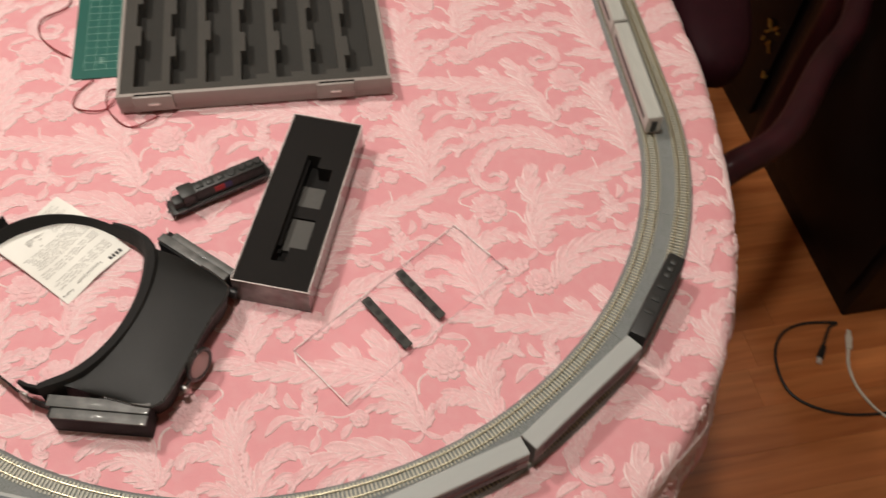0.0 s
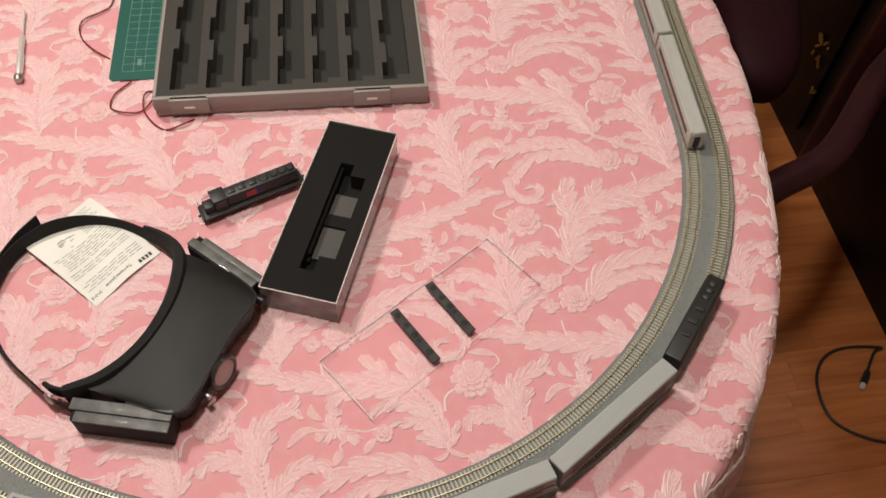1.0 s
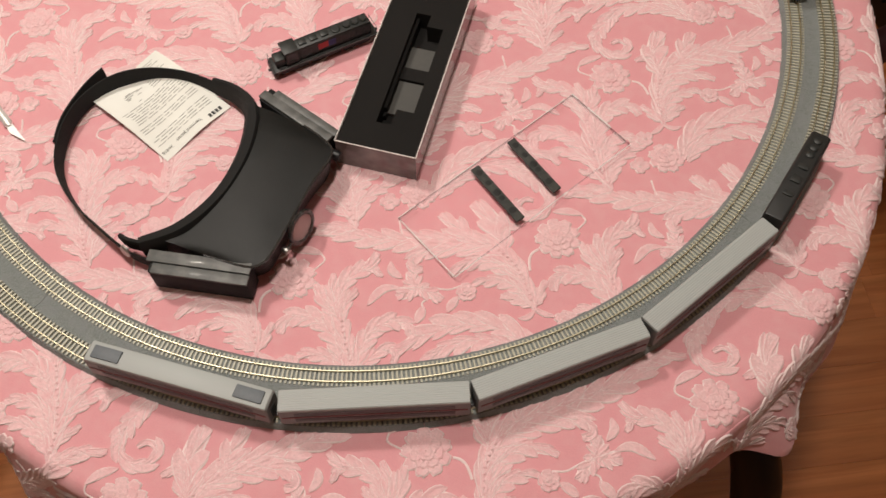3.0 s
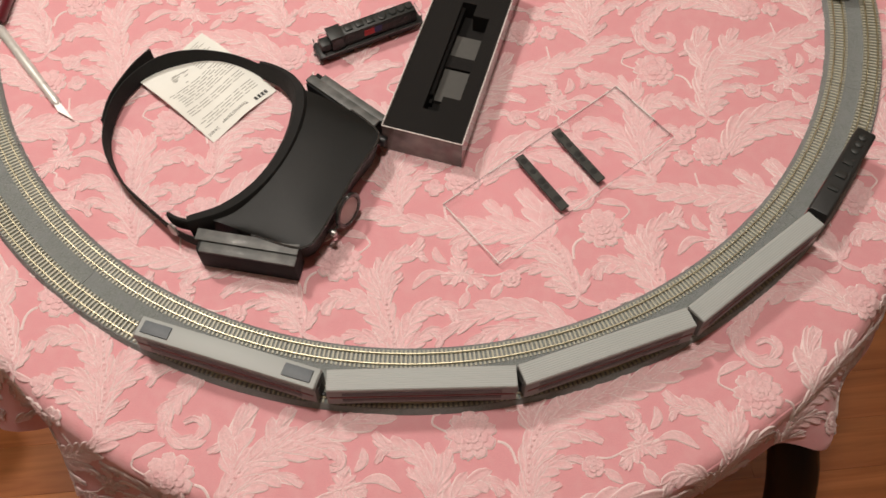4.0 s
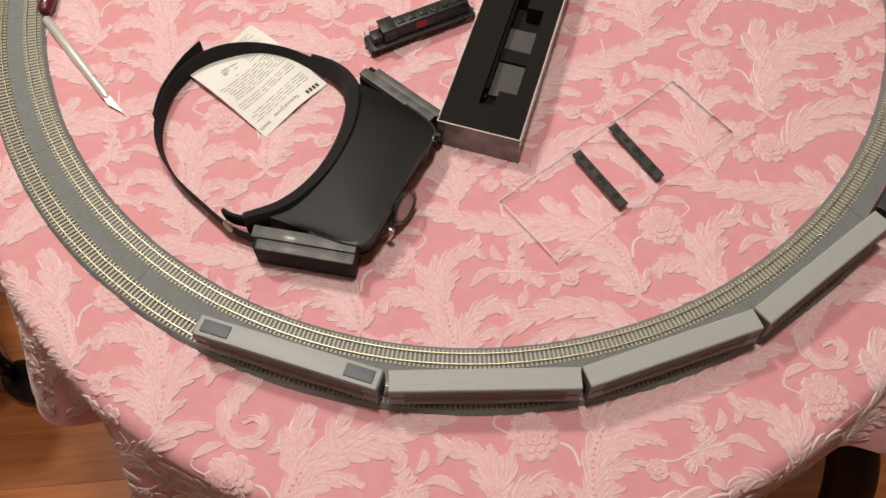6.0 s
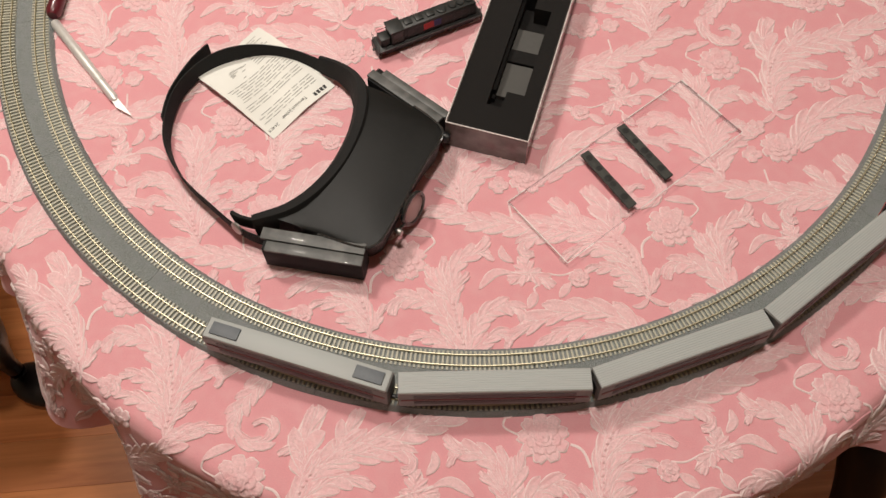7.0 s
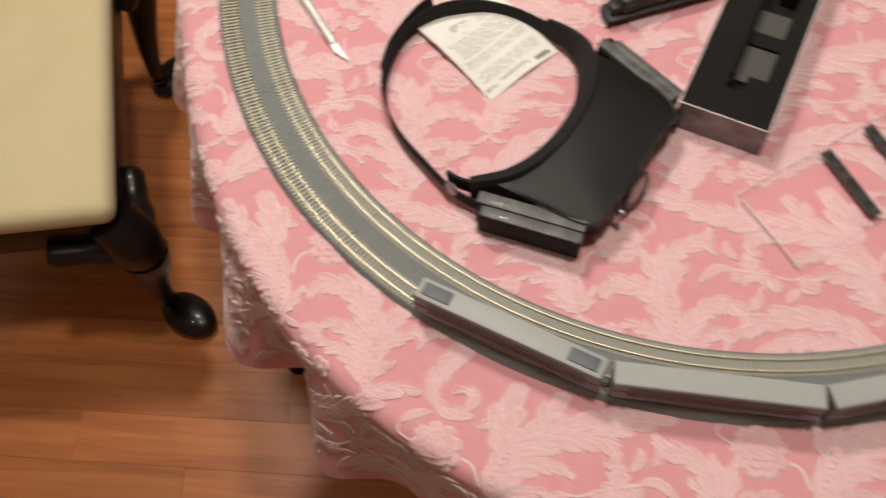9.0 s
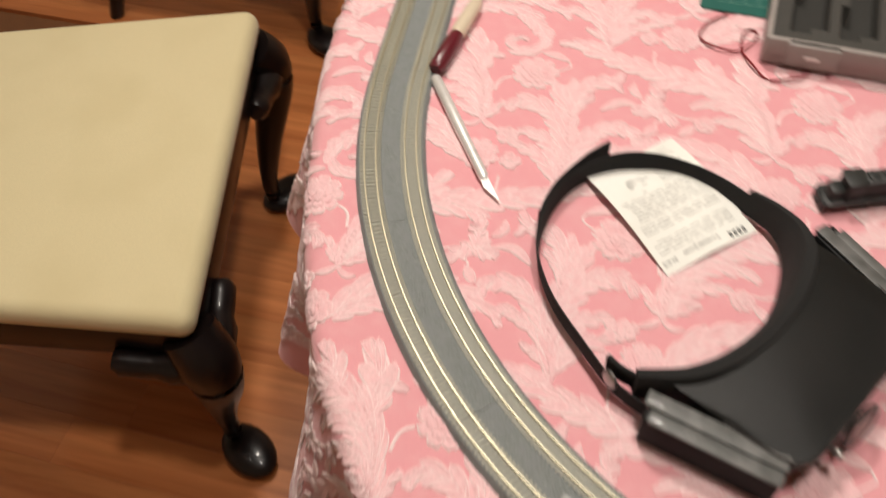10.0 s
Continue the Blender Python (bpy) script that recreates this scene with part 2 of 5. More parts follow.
def smooth_path(pts, n=8, closed=False):
    """Catmull-Rom through the points."""
    p = [Vector(q) for q in pts]
    out, count = [], len(p)
    for i in range(count if closed else count - 1):
        g = (lambda k: p[k % count]) if closed else (lambda k: p[min(max(k, 0), count - 1)])
        a, b, c, d = g(i - 1), g(i), g(i + 1), g(i + 2)
        for j in range(n):
            t = j / n
            out.append(0.5 * (2 * b + (c - a) * t + (2 * a - 5 * b + 4 * c - d) * t * t + (3 * b - a - 3 * c + d) * t ** 3))
    if not closed:
        out.append(p[-1])
    return out


def sweep(pts, radii, seg=10, into=None, flat=1.0, closed=False, m=None):
    """A round bar along a polyline, with a radius for each point (or one for all)."""
    bm = bmesh.new()
    p = [Vector(q) for q in pts]
    rad = radii if isinstance(radii, (list, tuple)) else [radii] * len(p)
    rings, count = [], len(p)
    for i, q in enumerate(p):
        t = (p[(i + 1) % count] - p[i - 1]) if closed else (p[min(i + 1, count - 1)] - p[max(i - 1, 0)])
        t.normalize()
        side = t.cross(Vector((0, 0, 1)))
        side = side.normalized() if side.length > 1e-3 else Vector((1, 0, 0))
        up = side.cross(t).normalized()
        rings.append([bm.verts.new(q + rad[i] * (math.cos(a) * side + flat * math.sin(a) * up)) for a in (2 * math.pi * k / seg for k in range(seg))])
    for i in range(count if closed else count - 1):
        a, b = rings[i], rings[(i + 1) % count]
        for k in range(seg):
            bm.faces.new((a[k], a[(k + 1) % seg], b[(k + 1) % seg], b[k]))
    if not closed:
        bm.faces.new(rings[0]), bm.faces.new(rings[-1])
    bmesh.ops.recalc_face_normals(bm, faces=bm.faces)
    if m:
        bm.transform(m)
    return merge(into, bm)


def strip(pts, z0, z1, thick, into=None, closed=False, lean=0.0):
    """An upright band along a plan line; its top and its thickness may be lists, one value for each point."""
    bm = bmesh.new()
    p = [Vector((q[0], q[1], 0)) for q in pts]
    rows, count = [], len(p)
    tops = z1 if isinstance(z1, list) else [z1] * count
    wide_ = thick if isinstance(thick, list) else [thick] * count
    for i, q in enumerate(p):
        t = (p[(i + 1) % count] - p[i - 1]) if closed else (p[min(i + 1, count - 1)] - p[max(i - 1, 0)])
        t.normalize()
        s = Vector((-t.y, t.x, 0))
        h, top = wide_[i] / 2, tops[i]
        rows.append([bm.verts.new(q + s * (o + lean * (z - z0)) + Vector((0, 0, z))) for o, z in ((h, z0), (h, top - h), (h * 0.5, top), (-h * 0.5, top), (-h, top - h), (-h, z0))])
    for i in range(count if closed else count - 1):
        a, b = rows[i], rows[(i + 1) % count]
        for k in range(6):
            bm.faces.new((a[k], a[(k + 1) % 6], b[(k + 1) % 6], b[k]))
    if not closed:
        bm.faces.new(rows[0]), bm.faces.new(rows[-1])
    bmesh.ops.recalc_face_normals(bm, faces=bm.faces)
    return merge(into, bm)


def cyl(p0, p1, r0, r1=None, seg=16, into=None):
    return sweep([p0, p1], [r0, r0 if r1 is None else r1], seg, into)


def turned(p0, p1, profile, seg=16, into=None):
    """A turned bar: pairs of a fraction along it and a radius."""
    a, b = Vector(p0), Vector(p1)
    return sweep([a.lerp(b, f) for f, _ in profile], [r for _, r in profile], seg, into)


def cells(xs, ys, height, z0, into=None):
    """A block of foam with pockets: the top height of each cell of a grid."""
    bm = bmesh.new()
    nx, ny = len(xs) - 1, len(ys) - 1
    for i in range(nx):
        for j in range(ny):
            h = height(i, j)
            if h is None:
                continue
            x0, x1, y0, y1 = xs[i], xs[i + 1], ys[j], ys[j + 1]
            bm.faces.new([bm.verts.new(q) for q in ((x0, y0, h), (x1, y0, h), (x1, y1, h), (x0, y1, h))])
            for (di, dj), (a, b) in (((-1, 0), ((x0, y1), (x0, y0))), ((1, 0), ((x1, y0), (x1, y1))), ((0, -1), ((x0, y0), (x1, y0))), ((0, 1), ((x1, y1), (x0, y1)))):
                k, l = i + di, j + dj
                o = height(k, l) if 0 <= k < nx and 0 <= l < ny else z0
                o = z0 if o is None else o
                if o < h - 1e-6:
                    bm.faces.new([bm.verts.new(q) for q in ((*a, o), (*b, o), (*b, h), (*a, h))])
    bmesh.ops.remove_doubles(bm, verts=bm.verts, dist=1e-6)
    return merge(into, bm)

# ---- room ----
TOP = 0.75
X0, X1, Y0, Y1, HIGH = -2.3, 2.1, -1.5, 3.0, CEILING
part("subfloor", box(X0, X1, Y0, Y1, -0.06, -0.012), SUBFLOOR, tagged(new("floor"), "orange oak strip floor, glossy and scuffed", "floor", kind="structure"))
floor = bpy.data.objects["floor"]
# Walls and ceiling are unseen, added to close the room and bounce light.
for name, b in (("wall_north", (X0, X1, Y1, Y1 + 0.12)), ("wall_south", (X0, X1, Y0 - 0.12, Y0)), ("wall_west", (X0 - 0.12, X0, Y0 - 0.12, Y1 + 0.12)), ("wall_east", (X1, X1 + 0.12, Y0 - 0.12, Y1 + 0.12))):
    tagged(part(name, box(*b, -0.06, HIGH), WALL), "plain beige painted wall, out of view", "wall", kind="structure")
tagged(part("ceiling", box(X0 - 0.12, X1 + 0.12, Y0 - 0.12, Y1 + 0.12, HIGH, HIGH + 0.1), CEIL), "plain white ceiling, out of view", "ceiling", kind="structure")
# the fixtures are assumed, none of them is in view
for x, y, _, across in LAMPS:
    dl = thing("recessed_light", (x, y, CEILING), 0, "assumed round white recessed ceiling light, out of view", "lamp", "ceiling lights")
    part("trim_ring", sweep([((across / 2 + 0.02) * math.cos(a), (across / 2 + 0.02) * math.sin(a), -0.003) for a in (2 * math.pi * k / 32 for k in range(32))], 0.012, 8, closed=True, flat=0.5), CEIL, dl)

# ---- table and cloth ----
MID = (-0.077, 0.880)
EDGE = ((-165, 0.545), (-153, 0.523), (-137, 0.522), (-122, 0.54), (-112, 0.555), (-100, 0.566), (-90, 0.577), (-75, 0.585), (-58, 0.585), (-41, 0.568),
        (-29, 0.560), (-12, 0.541), (0, 0.528), (10, 0.524), (24, 0.542), (36, 0.568), (60, 0.68), (90, 0.78), (111, 0.80), (135, 0.74), (160, 0.62), (178, 0.565))


def edge(theta):
    """The table's plan: distance of its rim from MID."""
    ang = np.array([a for a, _ in EDGE], float)
    rad = np.array([r for _, r in EDGE], float)
    return np.interp(np.degrees(theta), np.r_[ang[-3:] - 360, ang, ang[:3] + 360], np.r_[rad[-3:], rad, rad[:3]])


THETAS = np.linspace(-math.pi, math.pi, 721)
RIM = sum(edge((THETAS + s + math.pi) % (2 * math.pi) - math.pi) for s in np.radians(np.linspace(-9, 9, 13))) / 13
FOLD = 0.20


def hang(theta):
    """How far the cloth hangs down, by direction."""
    return np.interp(np.degrees(theta), [-180, -78, -56, -49, -43.5, -38.5, -33, -10, 25, 180], [FOLD, 0.17, 0.080, 0.060, 0.055, 0.092, 0.10, 0.13, FOLD, FOLD])



def drape(u, v):
    """Where a point of the flat cloth lies once it hangs over the table."""
    dx, dy = np.asarray(u) - MID[0], np.asarray(v) - MID[1]
    th, rho = np.arctan2(dy, dx), np.hypot(dx, dy)
    R = np.interp(th, THETAS, RIM) - 0.004
    d = np.maximum(rho - R, 0)
    rr = 0.015
    arc = np.minimum(d, rr * 1.35)
    out = rr * np.sin(arc / rr)
    down = rr * (1 - np.cos(arc / rr))
    rest = np.maximum(d - rr * 1.35, 0)
    grow = np.clip(rest / 0.15, 0, 1.3) ** 1.1
    wave = np.sin(23 * th + 5.76) + 0.3 * np.sin(12 * th + 2.0) + 0.2 * np.sin(37 * th + 1.0)
    calm = 1 - 0.6 * np.exp(-((th + 0.55) / 0.42) ** 2)
    out = out + rest * (0.14 + 0.10 * np.exp(-((th + 0.674) / 0.30) ** 2)) + grow * (0.024 * wave * calm + 0.002) * (1 - np.exp(-((th + 0.674) / 0.2) ** 2)) + 0.026 * np.exp(-((th + 0.674) / 0.055) ** 2) * np.clip((rest - 0.012) / 0.05, 0, 1)
    down = down + rest * 0.965
    r = np.minimum(rho, R) + out
    return np.stack([MID[0] + r * np.cos(th), MID[1] + r * np.sin(th), TOP - down], -1)


def lifted(u, v, h):
    p, e = drape(u, v), 0.0008
    a, b = drape(u + e, v) - p, drape(u, v + e) - p
    n = np.cross(a, b)
    n /= np.linalg.norm(n, axis=-1, keepdims=True) + 1e-12
    return p + n * np.asarray(h)[..., None]


cloth = thing("tablecloth", label="pink tablecloth with pale raised floral applique, hanging in folds", category="tablecloth")
rings = np.r_[np.linspace(0.02, 0.96, 16), 0.99, 1.0]
count = 540
ths = np.linspace(-math.pi, math.pi, count, endpoint=False)
rim = np.interp(ths, THETAS, RIM)
drops = np.r_[0.003, 0.006, 0.010, 0.014, 0.018, 0.022, np.linspace(0.03, 1.0, 34) * FOLD]
us, vs = [], []
for k in rings:
    us.append(MID[0] + k * rim * np.cos(ths)), vs.append(MID[1] + k * rim * np.sin(ths))
for dd in drops:
    hem = dd * (1 + 0.05 * np.sin(3 * ths + 1) * (dd / FOLD)) * (hang(ths) / FOLD if dd > 0.025 else 1)
    us.append(MID[0] + (rim + hem) * np.cos(ths)), vs.append(MID[1] + (rim + hem) * np.sin(ths))
pts = drape(np.array(us), np.array(vs)).reshape(-1, 3)
levels = len(us)
faces = [(i * count + j, i * count + (j + 1) % count, (i + 1) * count + (j + 1) % count, (i + 1) * count + j) for i in range(levels - 1) for j in range(count)]
faces.append(tuple(range(count))[::-1])
raw("fabric", pts.tolist(), [f[::-1] for f in faces], PINK, cloth)

# the applique: acanthus leaves and blossoms in a glide repeat
V, F, RIMS = [], [], []


def put_grid(uvh, closed=False):
    """Adds a grid of (u, v, h) to the applique."""
    n, m, _ = uvh.shape
    base = len(V)
    V.extend(uvh.reshape(-1, 3).tolist())
    thread = (uvh[..., 2].min(0) < 0.0001)
    for i in range(n if closed else n - 1):
        for j in range(m - 1):
            a, b = base + i * m + j, base + ((i + 1) % n) * m + j
            F.append((a, b, b + 1, a + 1))
            RIMS.append(int(thread[j] or thread[j + 1]))


def spine(ctrl, n):
    c = np.array([p[:2] for p in smooth_path([(x, y, 0) for x, y in ctrl], 12)])
    d = np.r_[0, np.cumsum(np.hypot(*np.diff(c, axis=0).T))]
    s = np.linspace(0, d[-1], n)
    return np.stack([np.interp(s, d, c[:, 0]), np.interp(s, d, c[:, 1])], -1), d[-1]


def leaf(ctrl, left, right, lobes, deep=0.42, lean=0.55):
    """An acanthus leaf: a thin ground of lace along the line, and strands that run with it, overlap and peel off as curling lobes with a corded edge."""
    lobes = max(3, round(lobes * 0.68))
    left, right = left * 1.12, right * 1.12
    n = 61
    c, length = spine(ctrl, n)
    tan = np.gradient(c, axis=0)
    tan /= np.linalg.norm(tan, axis=1, keepdims=True) + 1e-9
    nor = np.stack([-tan[:, 1], tan[:, 0]], -1)
    grid_t = np.linspace(0, 1, n)
    swell = ([0, 0.10, 0.40, 0.75, 0.92, 1], [0.30, 0.62, 1.0, 1.0, 0.78, 0.34])
    rng = np.random.default_rng(int(abs(ctrl[0][0]) * 7000 + abs(ctrl[-1][1]) * 3000 + lobes))
    gap = 1.0 / lobes
    k = 8
    s = np.linspace(0, 1, k)
    out = []
    for i in range(lobes + 1):
        for side, w in ((1, left), (-1, right)):
            t1 = min(1.0, (i + 0.75 + (0.3 if side < 0 else 0) + rng.uniform(-0.12, 0.12)) * gap)
            t0 = max(0.0, t1 - (1.15 + 0.6 * deep + 0.5 * lean) * gap)
            env = float(np.interp(t1, *swell))
            t = t0 + (t1 - t0) * s
            at = np.stack([np.interp(t, grid_t, c[:, 0]), np.interp(t, grid_t, c[:, 1])], -1)
            nn = np.stack([np.interp(t, grid_t, nor[:, 0]), np.interp(t, grid_t, nor[:, 1])], -1) * side
            reach = w * env * rng.uniform(0.86, 1.14)
            off = reach * (0.05 + 0.90 * s ** 1.6)
            p = at + nn * off[:, None]
            d = np.gradient(p, axis=0)
            d /= np.linalg.norm(d, axis=1, keepdims=True) + 1e-9
            m = np.stack([-d[:, 1], d[:, 0]], -1) * side
            half = max(0.0012, min(0.345 * gap * length, 0.43 * w * env + 0.0005)) * np.interp(s, [0, 0.25, 0.55, 0.78, 0.92, 1], [0.4, 0.78, 1.06, 1.05, 0.66, 0.08])
            rise = np.interp(s, [0, 0.3, 0.8, 1], [0.6, 0.9, 1.0, 0.5])
            cols = []
            for e, h in ((-1.0, 0.00003), (-0.78, 0.00115), (-0.2, 0.0005), (0.5, 0.0007), (0.78, 0.0018), (1.0, 0.00003)):
                q = p + m * (e * half)[:, None]
                cols.append(np.concatenate([q, (0.8 * h * rise + (0.00001 * i if h > 0.0001 else 0))[:, None]], -1))
            out.append(np.stack(cols if side > 0 else cols[::-1], 1))
    base = np.interp(grid_t, *swell)[::3]
    out.append(np.stack([np.concatenate([c[::3] + nor[::3] * (e * (left if e > 0 else right) * base)[:, None], np.full((len(base), 1), h)], -1) for e, h in ((-0.58, 0.0), (-0.46, 0.00028), (0.0, 0.0003), (0.46, 0.00028), (0.58, 0.0))], 1))
    return out


def blade(ctrl, half):
    """A small plain leaf with a corded rim."""
    n = 11
    c, _ = spine(ctrl, n)
    t = np.linspace(0, 1, n)
    tan = np.gradient(c, axis=0)
    tan /= np.linalg.norm(tan, axis=1, keepdims=True) + 1e-9
    nor = np.stack([-tan[:, 1], tan[:, 0]], -1)
    w = half * np.sin(math.pi * np.clip(t * 0.96 + 0.02, 0, 1)) ** 0.7
    return [np.stack([np.concatenate([c + nor * (e * w)[:, None], np.full((n, 1), h)], -1) for e, h in ((-1, 0.00003), (-0.8, 0.001), (-0.4, 0.0005), (0, 0.0006), (0.4, 0.0005), (0.8, 0.001), (1, 0.00003))], 1)]


def blossom(x, y, r, petals, twist=0.0, rows=3):
    """Rings of notched petals round a knot of small ones."""
    out = []
    for ring in range(rows):
        k = 1 - ring / (rows + 0.2)
        num = petals - 2 * ring if ring else petals
        for i in range(max(num, 4)):
            a = 2 * math.pi * (i + 0.5 * (ring % 2)) / max(num, 4) + twist
            size = r * k * 0.60
            mid = r * k - size * 0.75
            u = np.linspace(0, 2 * math.pi, 17)[:-1]
            half = min(size * 0.8, mid * math.tan(math.pi / max(num, 4)) * 1.12 + r * 0.05)
            notch = 1 - 0.24 * np.exp(-(np.minimum(u, 2 * math.pi - u) / 0.32) ** 2) + 0.07 * np.sin(7 * u + i)
            cols = []
            for e, h in ((1.0, 0.00003), (0.88, 0.0011), (0.60, 0.0006), (0.05, 0.0007)):
                p = mid + size * 0.75 * e * np.cos(u) * notch
                q = half * e * np.sin(u) * notch
                lift = h + 0.0004 * ring + 0.00025 * np.cos(u) * (e < 1)
                cols.append(np.stack([x + p * math.cos(a) - q * math.sin(a), y + p * math.sin(a) + q * math.cos(a), lift], -1))
            out.append(np.stack(cols, 1))
    u = np.linspace(0, 2 * math.pi, 13)[:-1]
    top = 0.0006 + 0.0004 * rows
    out.append(np.stack([np.stack([x + r * f * np.cos(u), y + r * f * np.sin(u), top + g + 0.0004 * np.sin(4 * u)], -1) for f, g in ((0.26, -0.001), (0.2, 0.0004), (0.12, -0.0002), (0.02, 0.0005))], 1))
    return out


def stalk(ctrl, w=0.0009):
    n = 14
    c, _ = spine(ctrl, n)
    tan = np.gradient(c, axis=0)
    tan /= np.linalg.norm(tan, axis=1, keepdims=True) + 1e-9
    nor = np.stack([-tan[:, 1], tan[:, 0]], -1)
    return [np.stack([np.concatenate([c + nor * e * w, np.full((n, 1), h)], -1) for e, h in ((-1, 0.00003), (0, 0.0009), (1, 0.00003))], 1)]


def beads(ctrl, count):
    """Small knots along a stem."""
    c, _ = spine(ctrl, count)
    u = np.linspace(0, 2 * math.pi, 7)[:-1]
    return [np.stack([np.stack([bx + 0.0017 * f * np.cos(u), by + 0.0013 * f * np.sin(u), g + 0 * u], -1) for f, g in ((1.0, 0.0007), (0.7, 0.0014), (0.05, 0.0015))], 1) for bx, by in c]


mm = lambda *q: [(a / 1000, b / 1000) for a, b in q]
MOTIF = []
lay = lambda grids, closed=False: MOTIF.extend((g, closed) for g in grids)
# the great plant: a stem that sweeps into a long feather, a crown, nested scrolls
lay(leaf(mm((36, -66), (38, -40), (44, -18), (57, 0), (76, 11), (102, 17), (137, 22), (161, 28), (186, 36), (214, 45)), 0.0085, 0.0115, 19, 0.45))
lay(leaf(mm((50, -4), (51, 16), (57, 34), (69, 50)), 0.0125, 0.0125, 5, 0.4))
lay(leaf(mm((78, 10), (88, 28), (101, 43)), 0.0085, 0.0085, 4))
lay(leaf(mm((50, -2), (50, 13), (43, 20), (31, 16)), 0.0045, 0.0060, 5))
lay(leaf(mm((37, -58), (41, -36), (48, -19), (58, -5), (75, 4), (94, 7), (115, 8), (128, 5), (136, -3), (133, -10), (125, -11)), 0.0065, 0.0095, 15))
lay(leaf(mm((38, -56), (43, -37), (51, -22), (67, -11), (81, -9), (95, -14), (104, -20)), 0.0045, 0.0095, 9))
lay(leaf(mm((37, -58), (46, -40), (60, -32), (76, -30), (85, -33)), 0.0040, 0.0080, 7))
lay(leaf(mm((38, -62), (50, -53), (63, -48)), 0.0050, 0.0055, 4))
lay(leaf(mm((34, -62), (27, -50), (21, -39)), 0.0045, 0.0050, 4))
lay(blade(mm((37, -64), (29, -71), (20, -75)), 0.0030))
lay(blade(mm((36, -66), (44, -72), (52, -71)), 0.0028))
lay(beads(mm((37, -56), (39, -38), (45, -18), (55, -3)), 12), True)
# the second plant: a beaded stem with curling leaves on both sides
lay(leaf(mm((206, -130), (201, -105), (199, -85), (201, -66), (202, -48), (200, -30), (195, -14)), 0.0070, 0.0070, 12, 0.4))
lay(leaf(mm((201, -38), (197, -15), (186, -5), (172, 1), (162, 13)), 0.0070, 0.0080, 7))
lay(leaf(mm((178, 1), (168, -3), (161, -12)), 0.0035, 0.0040, 3))
lay(leaf(mm((204, -38), (207, -18), (203, -1)), 0.0055, 0.0055, 4))
lay(leaf(mm((205, -42), (215, -24), (221, -7)), 0.0065, 0.0065, 4))
lay(leaf(mm((203, -44), (194, -29), (185, -19)), 0.0050, 0.0045, 4))
lay(leaf(mm((203, -88), (209, -62), (221, -44), (237, -37), (250, -40), (255, -51)), 0.0090, 0.0095, 11))
lay(leaf(mm((203, -110), (209, -92), (217, -80), (230, -73), (243, -73)), 0.0060, 0.0080, 7))
lay(leaf(mm((205, -124), (213, -106), (223, -96), (235, -90), (247, -88)), 0.0050, 0.0075, 7))
lay(leaf(mm((197, -94), (184, -68), (170, -57), (155, -56), (145, -64), (145, -74)), 0.0085, 0.0075, 10))
lay(leaf(mm((200, -110), (191, -93), (178, -84), (166, -80), (160, -87), (165, -94)), 0.0055, 0.0055, 8))
lay(leaf(mm((203, -120), (192, -110), (180, -104)), 0.0040, 0.0045, 4))
lay(leaf(mm((206, -131), (193, -127), (178, -126), (159, -129)), 0.0070, 0.0050, 6))
lay(beads(mm((204, -122), (200, -104), (199, -85), (201, -66), (202, -48)), 15), True)
# the arches that spring from the lower blossom
lay(leaf(mm((40, -112), (51, -93), (67, -78), (90, -70), (115, -69), (140, -76), (163, -88)), 0.0115, 0.0065, 12, 0.45))
lay(leaf(mm((46, -112), (57, -99), (73, -89), (96, -84), (121, -87), (141, -96)), 0.0050, 0.0090, 10))
# the leaf with a scroll over the great blossom
lay(leaf(mm((28, 82), (15, 72), (4, 61), (-6, 43)), 0.0090, 0.0085, 7))
lay(leaf(mm((-3, 62), (-1, 42), (8, 30), (21, 29), (28, 37), (21, 45), (13, 42)), 0.0035, 0.0065, 9))
lay(blade(mm((-28, 20), (-16, 26), (-2, 28)), 0.0042))
lay(stalk(mm((-27, 20), (-29, 13), (-17, 4))))
# the sprig of small flowers between the plants
lay(leaf(mm((133, -30), (135, -20), (137, -10)), 0.0085, 0.0085, 3, 0.22, 0.3))
lay(leaf(mm((130, -28), (141, -30), (152, -34)), 0.0080, 0.0080, 3, 0.22, 0.3))
lay(leaf(mm((133, -27), (123, -34), (113, -43)), 0.0075, 0.0070, 3, 0.25, 0.3))
lay(blade(mm((148, -25), (163, -24), (178, -37)), 0.0044))
lay(blade(mm((99, -42), (105, -48), (111, -55)), 0.0042))
lay(blade(mm((130, -46), (134, -53), (139, -61)), 0.0046))
lay(blade(mm((152, 2), (152, -8), (144, -16)), 0.0040))
lay(stalk(mm((95, -32), (106, -34), (119, -30), (130, -28), (148, -25))))
lay(stalk(mm((127, -40), (131, -43), (131, -48))))
lay(stalk(mm((20, -8), (26, -11), (30, -17), (32, -28)), 0.0012))
lay(stalk(mm((138, 46), (137, 28), (126, 14))))
lay(blossom(0, 0, 0.0225, 9, 0.15, 3), True)
lay(blossom(0.117, 0.068, 0.0185, 8, 0.5, 3), True)
lay(blossom(0.091, -0.039, 0.0098, 5, 0.4, 2), True)
lay(blossom(0.144, 0.064, 0.0100, 4, 0.2, 1), True)
lay(blossom(0.138, 0.091, 0.0105, 4, 0.8, 1), True)
lay(blossom(0.252, -0.079, 0.0095, 4, 0.5, 1), True)
A_LEN, A_TURN, ROW = 0.239, radians(22.9), 0.1722
ax, ay = np.array([math.cos(A_TURN), math.sin(A_TURN)]), np.array([-math.sin(A_TURN), math.cos(A_TURN)])
ORIGIN = np.array([0.101, 0.4006])
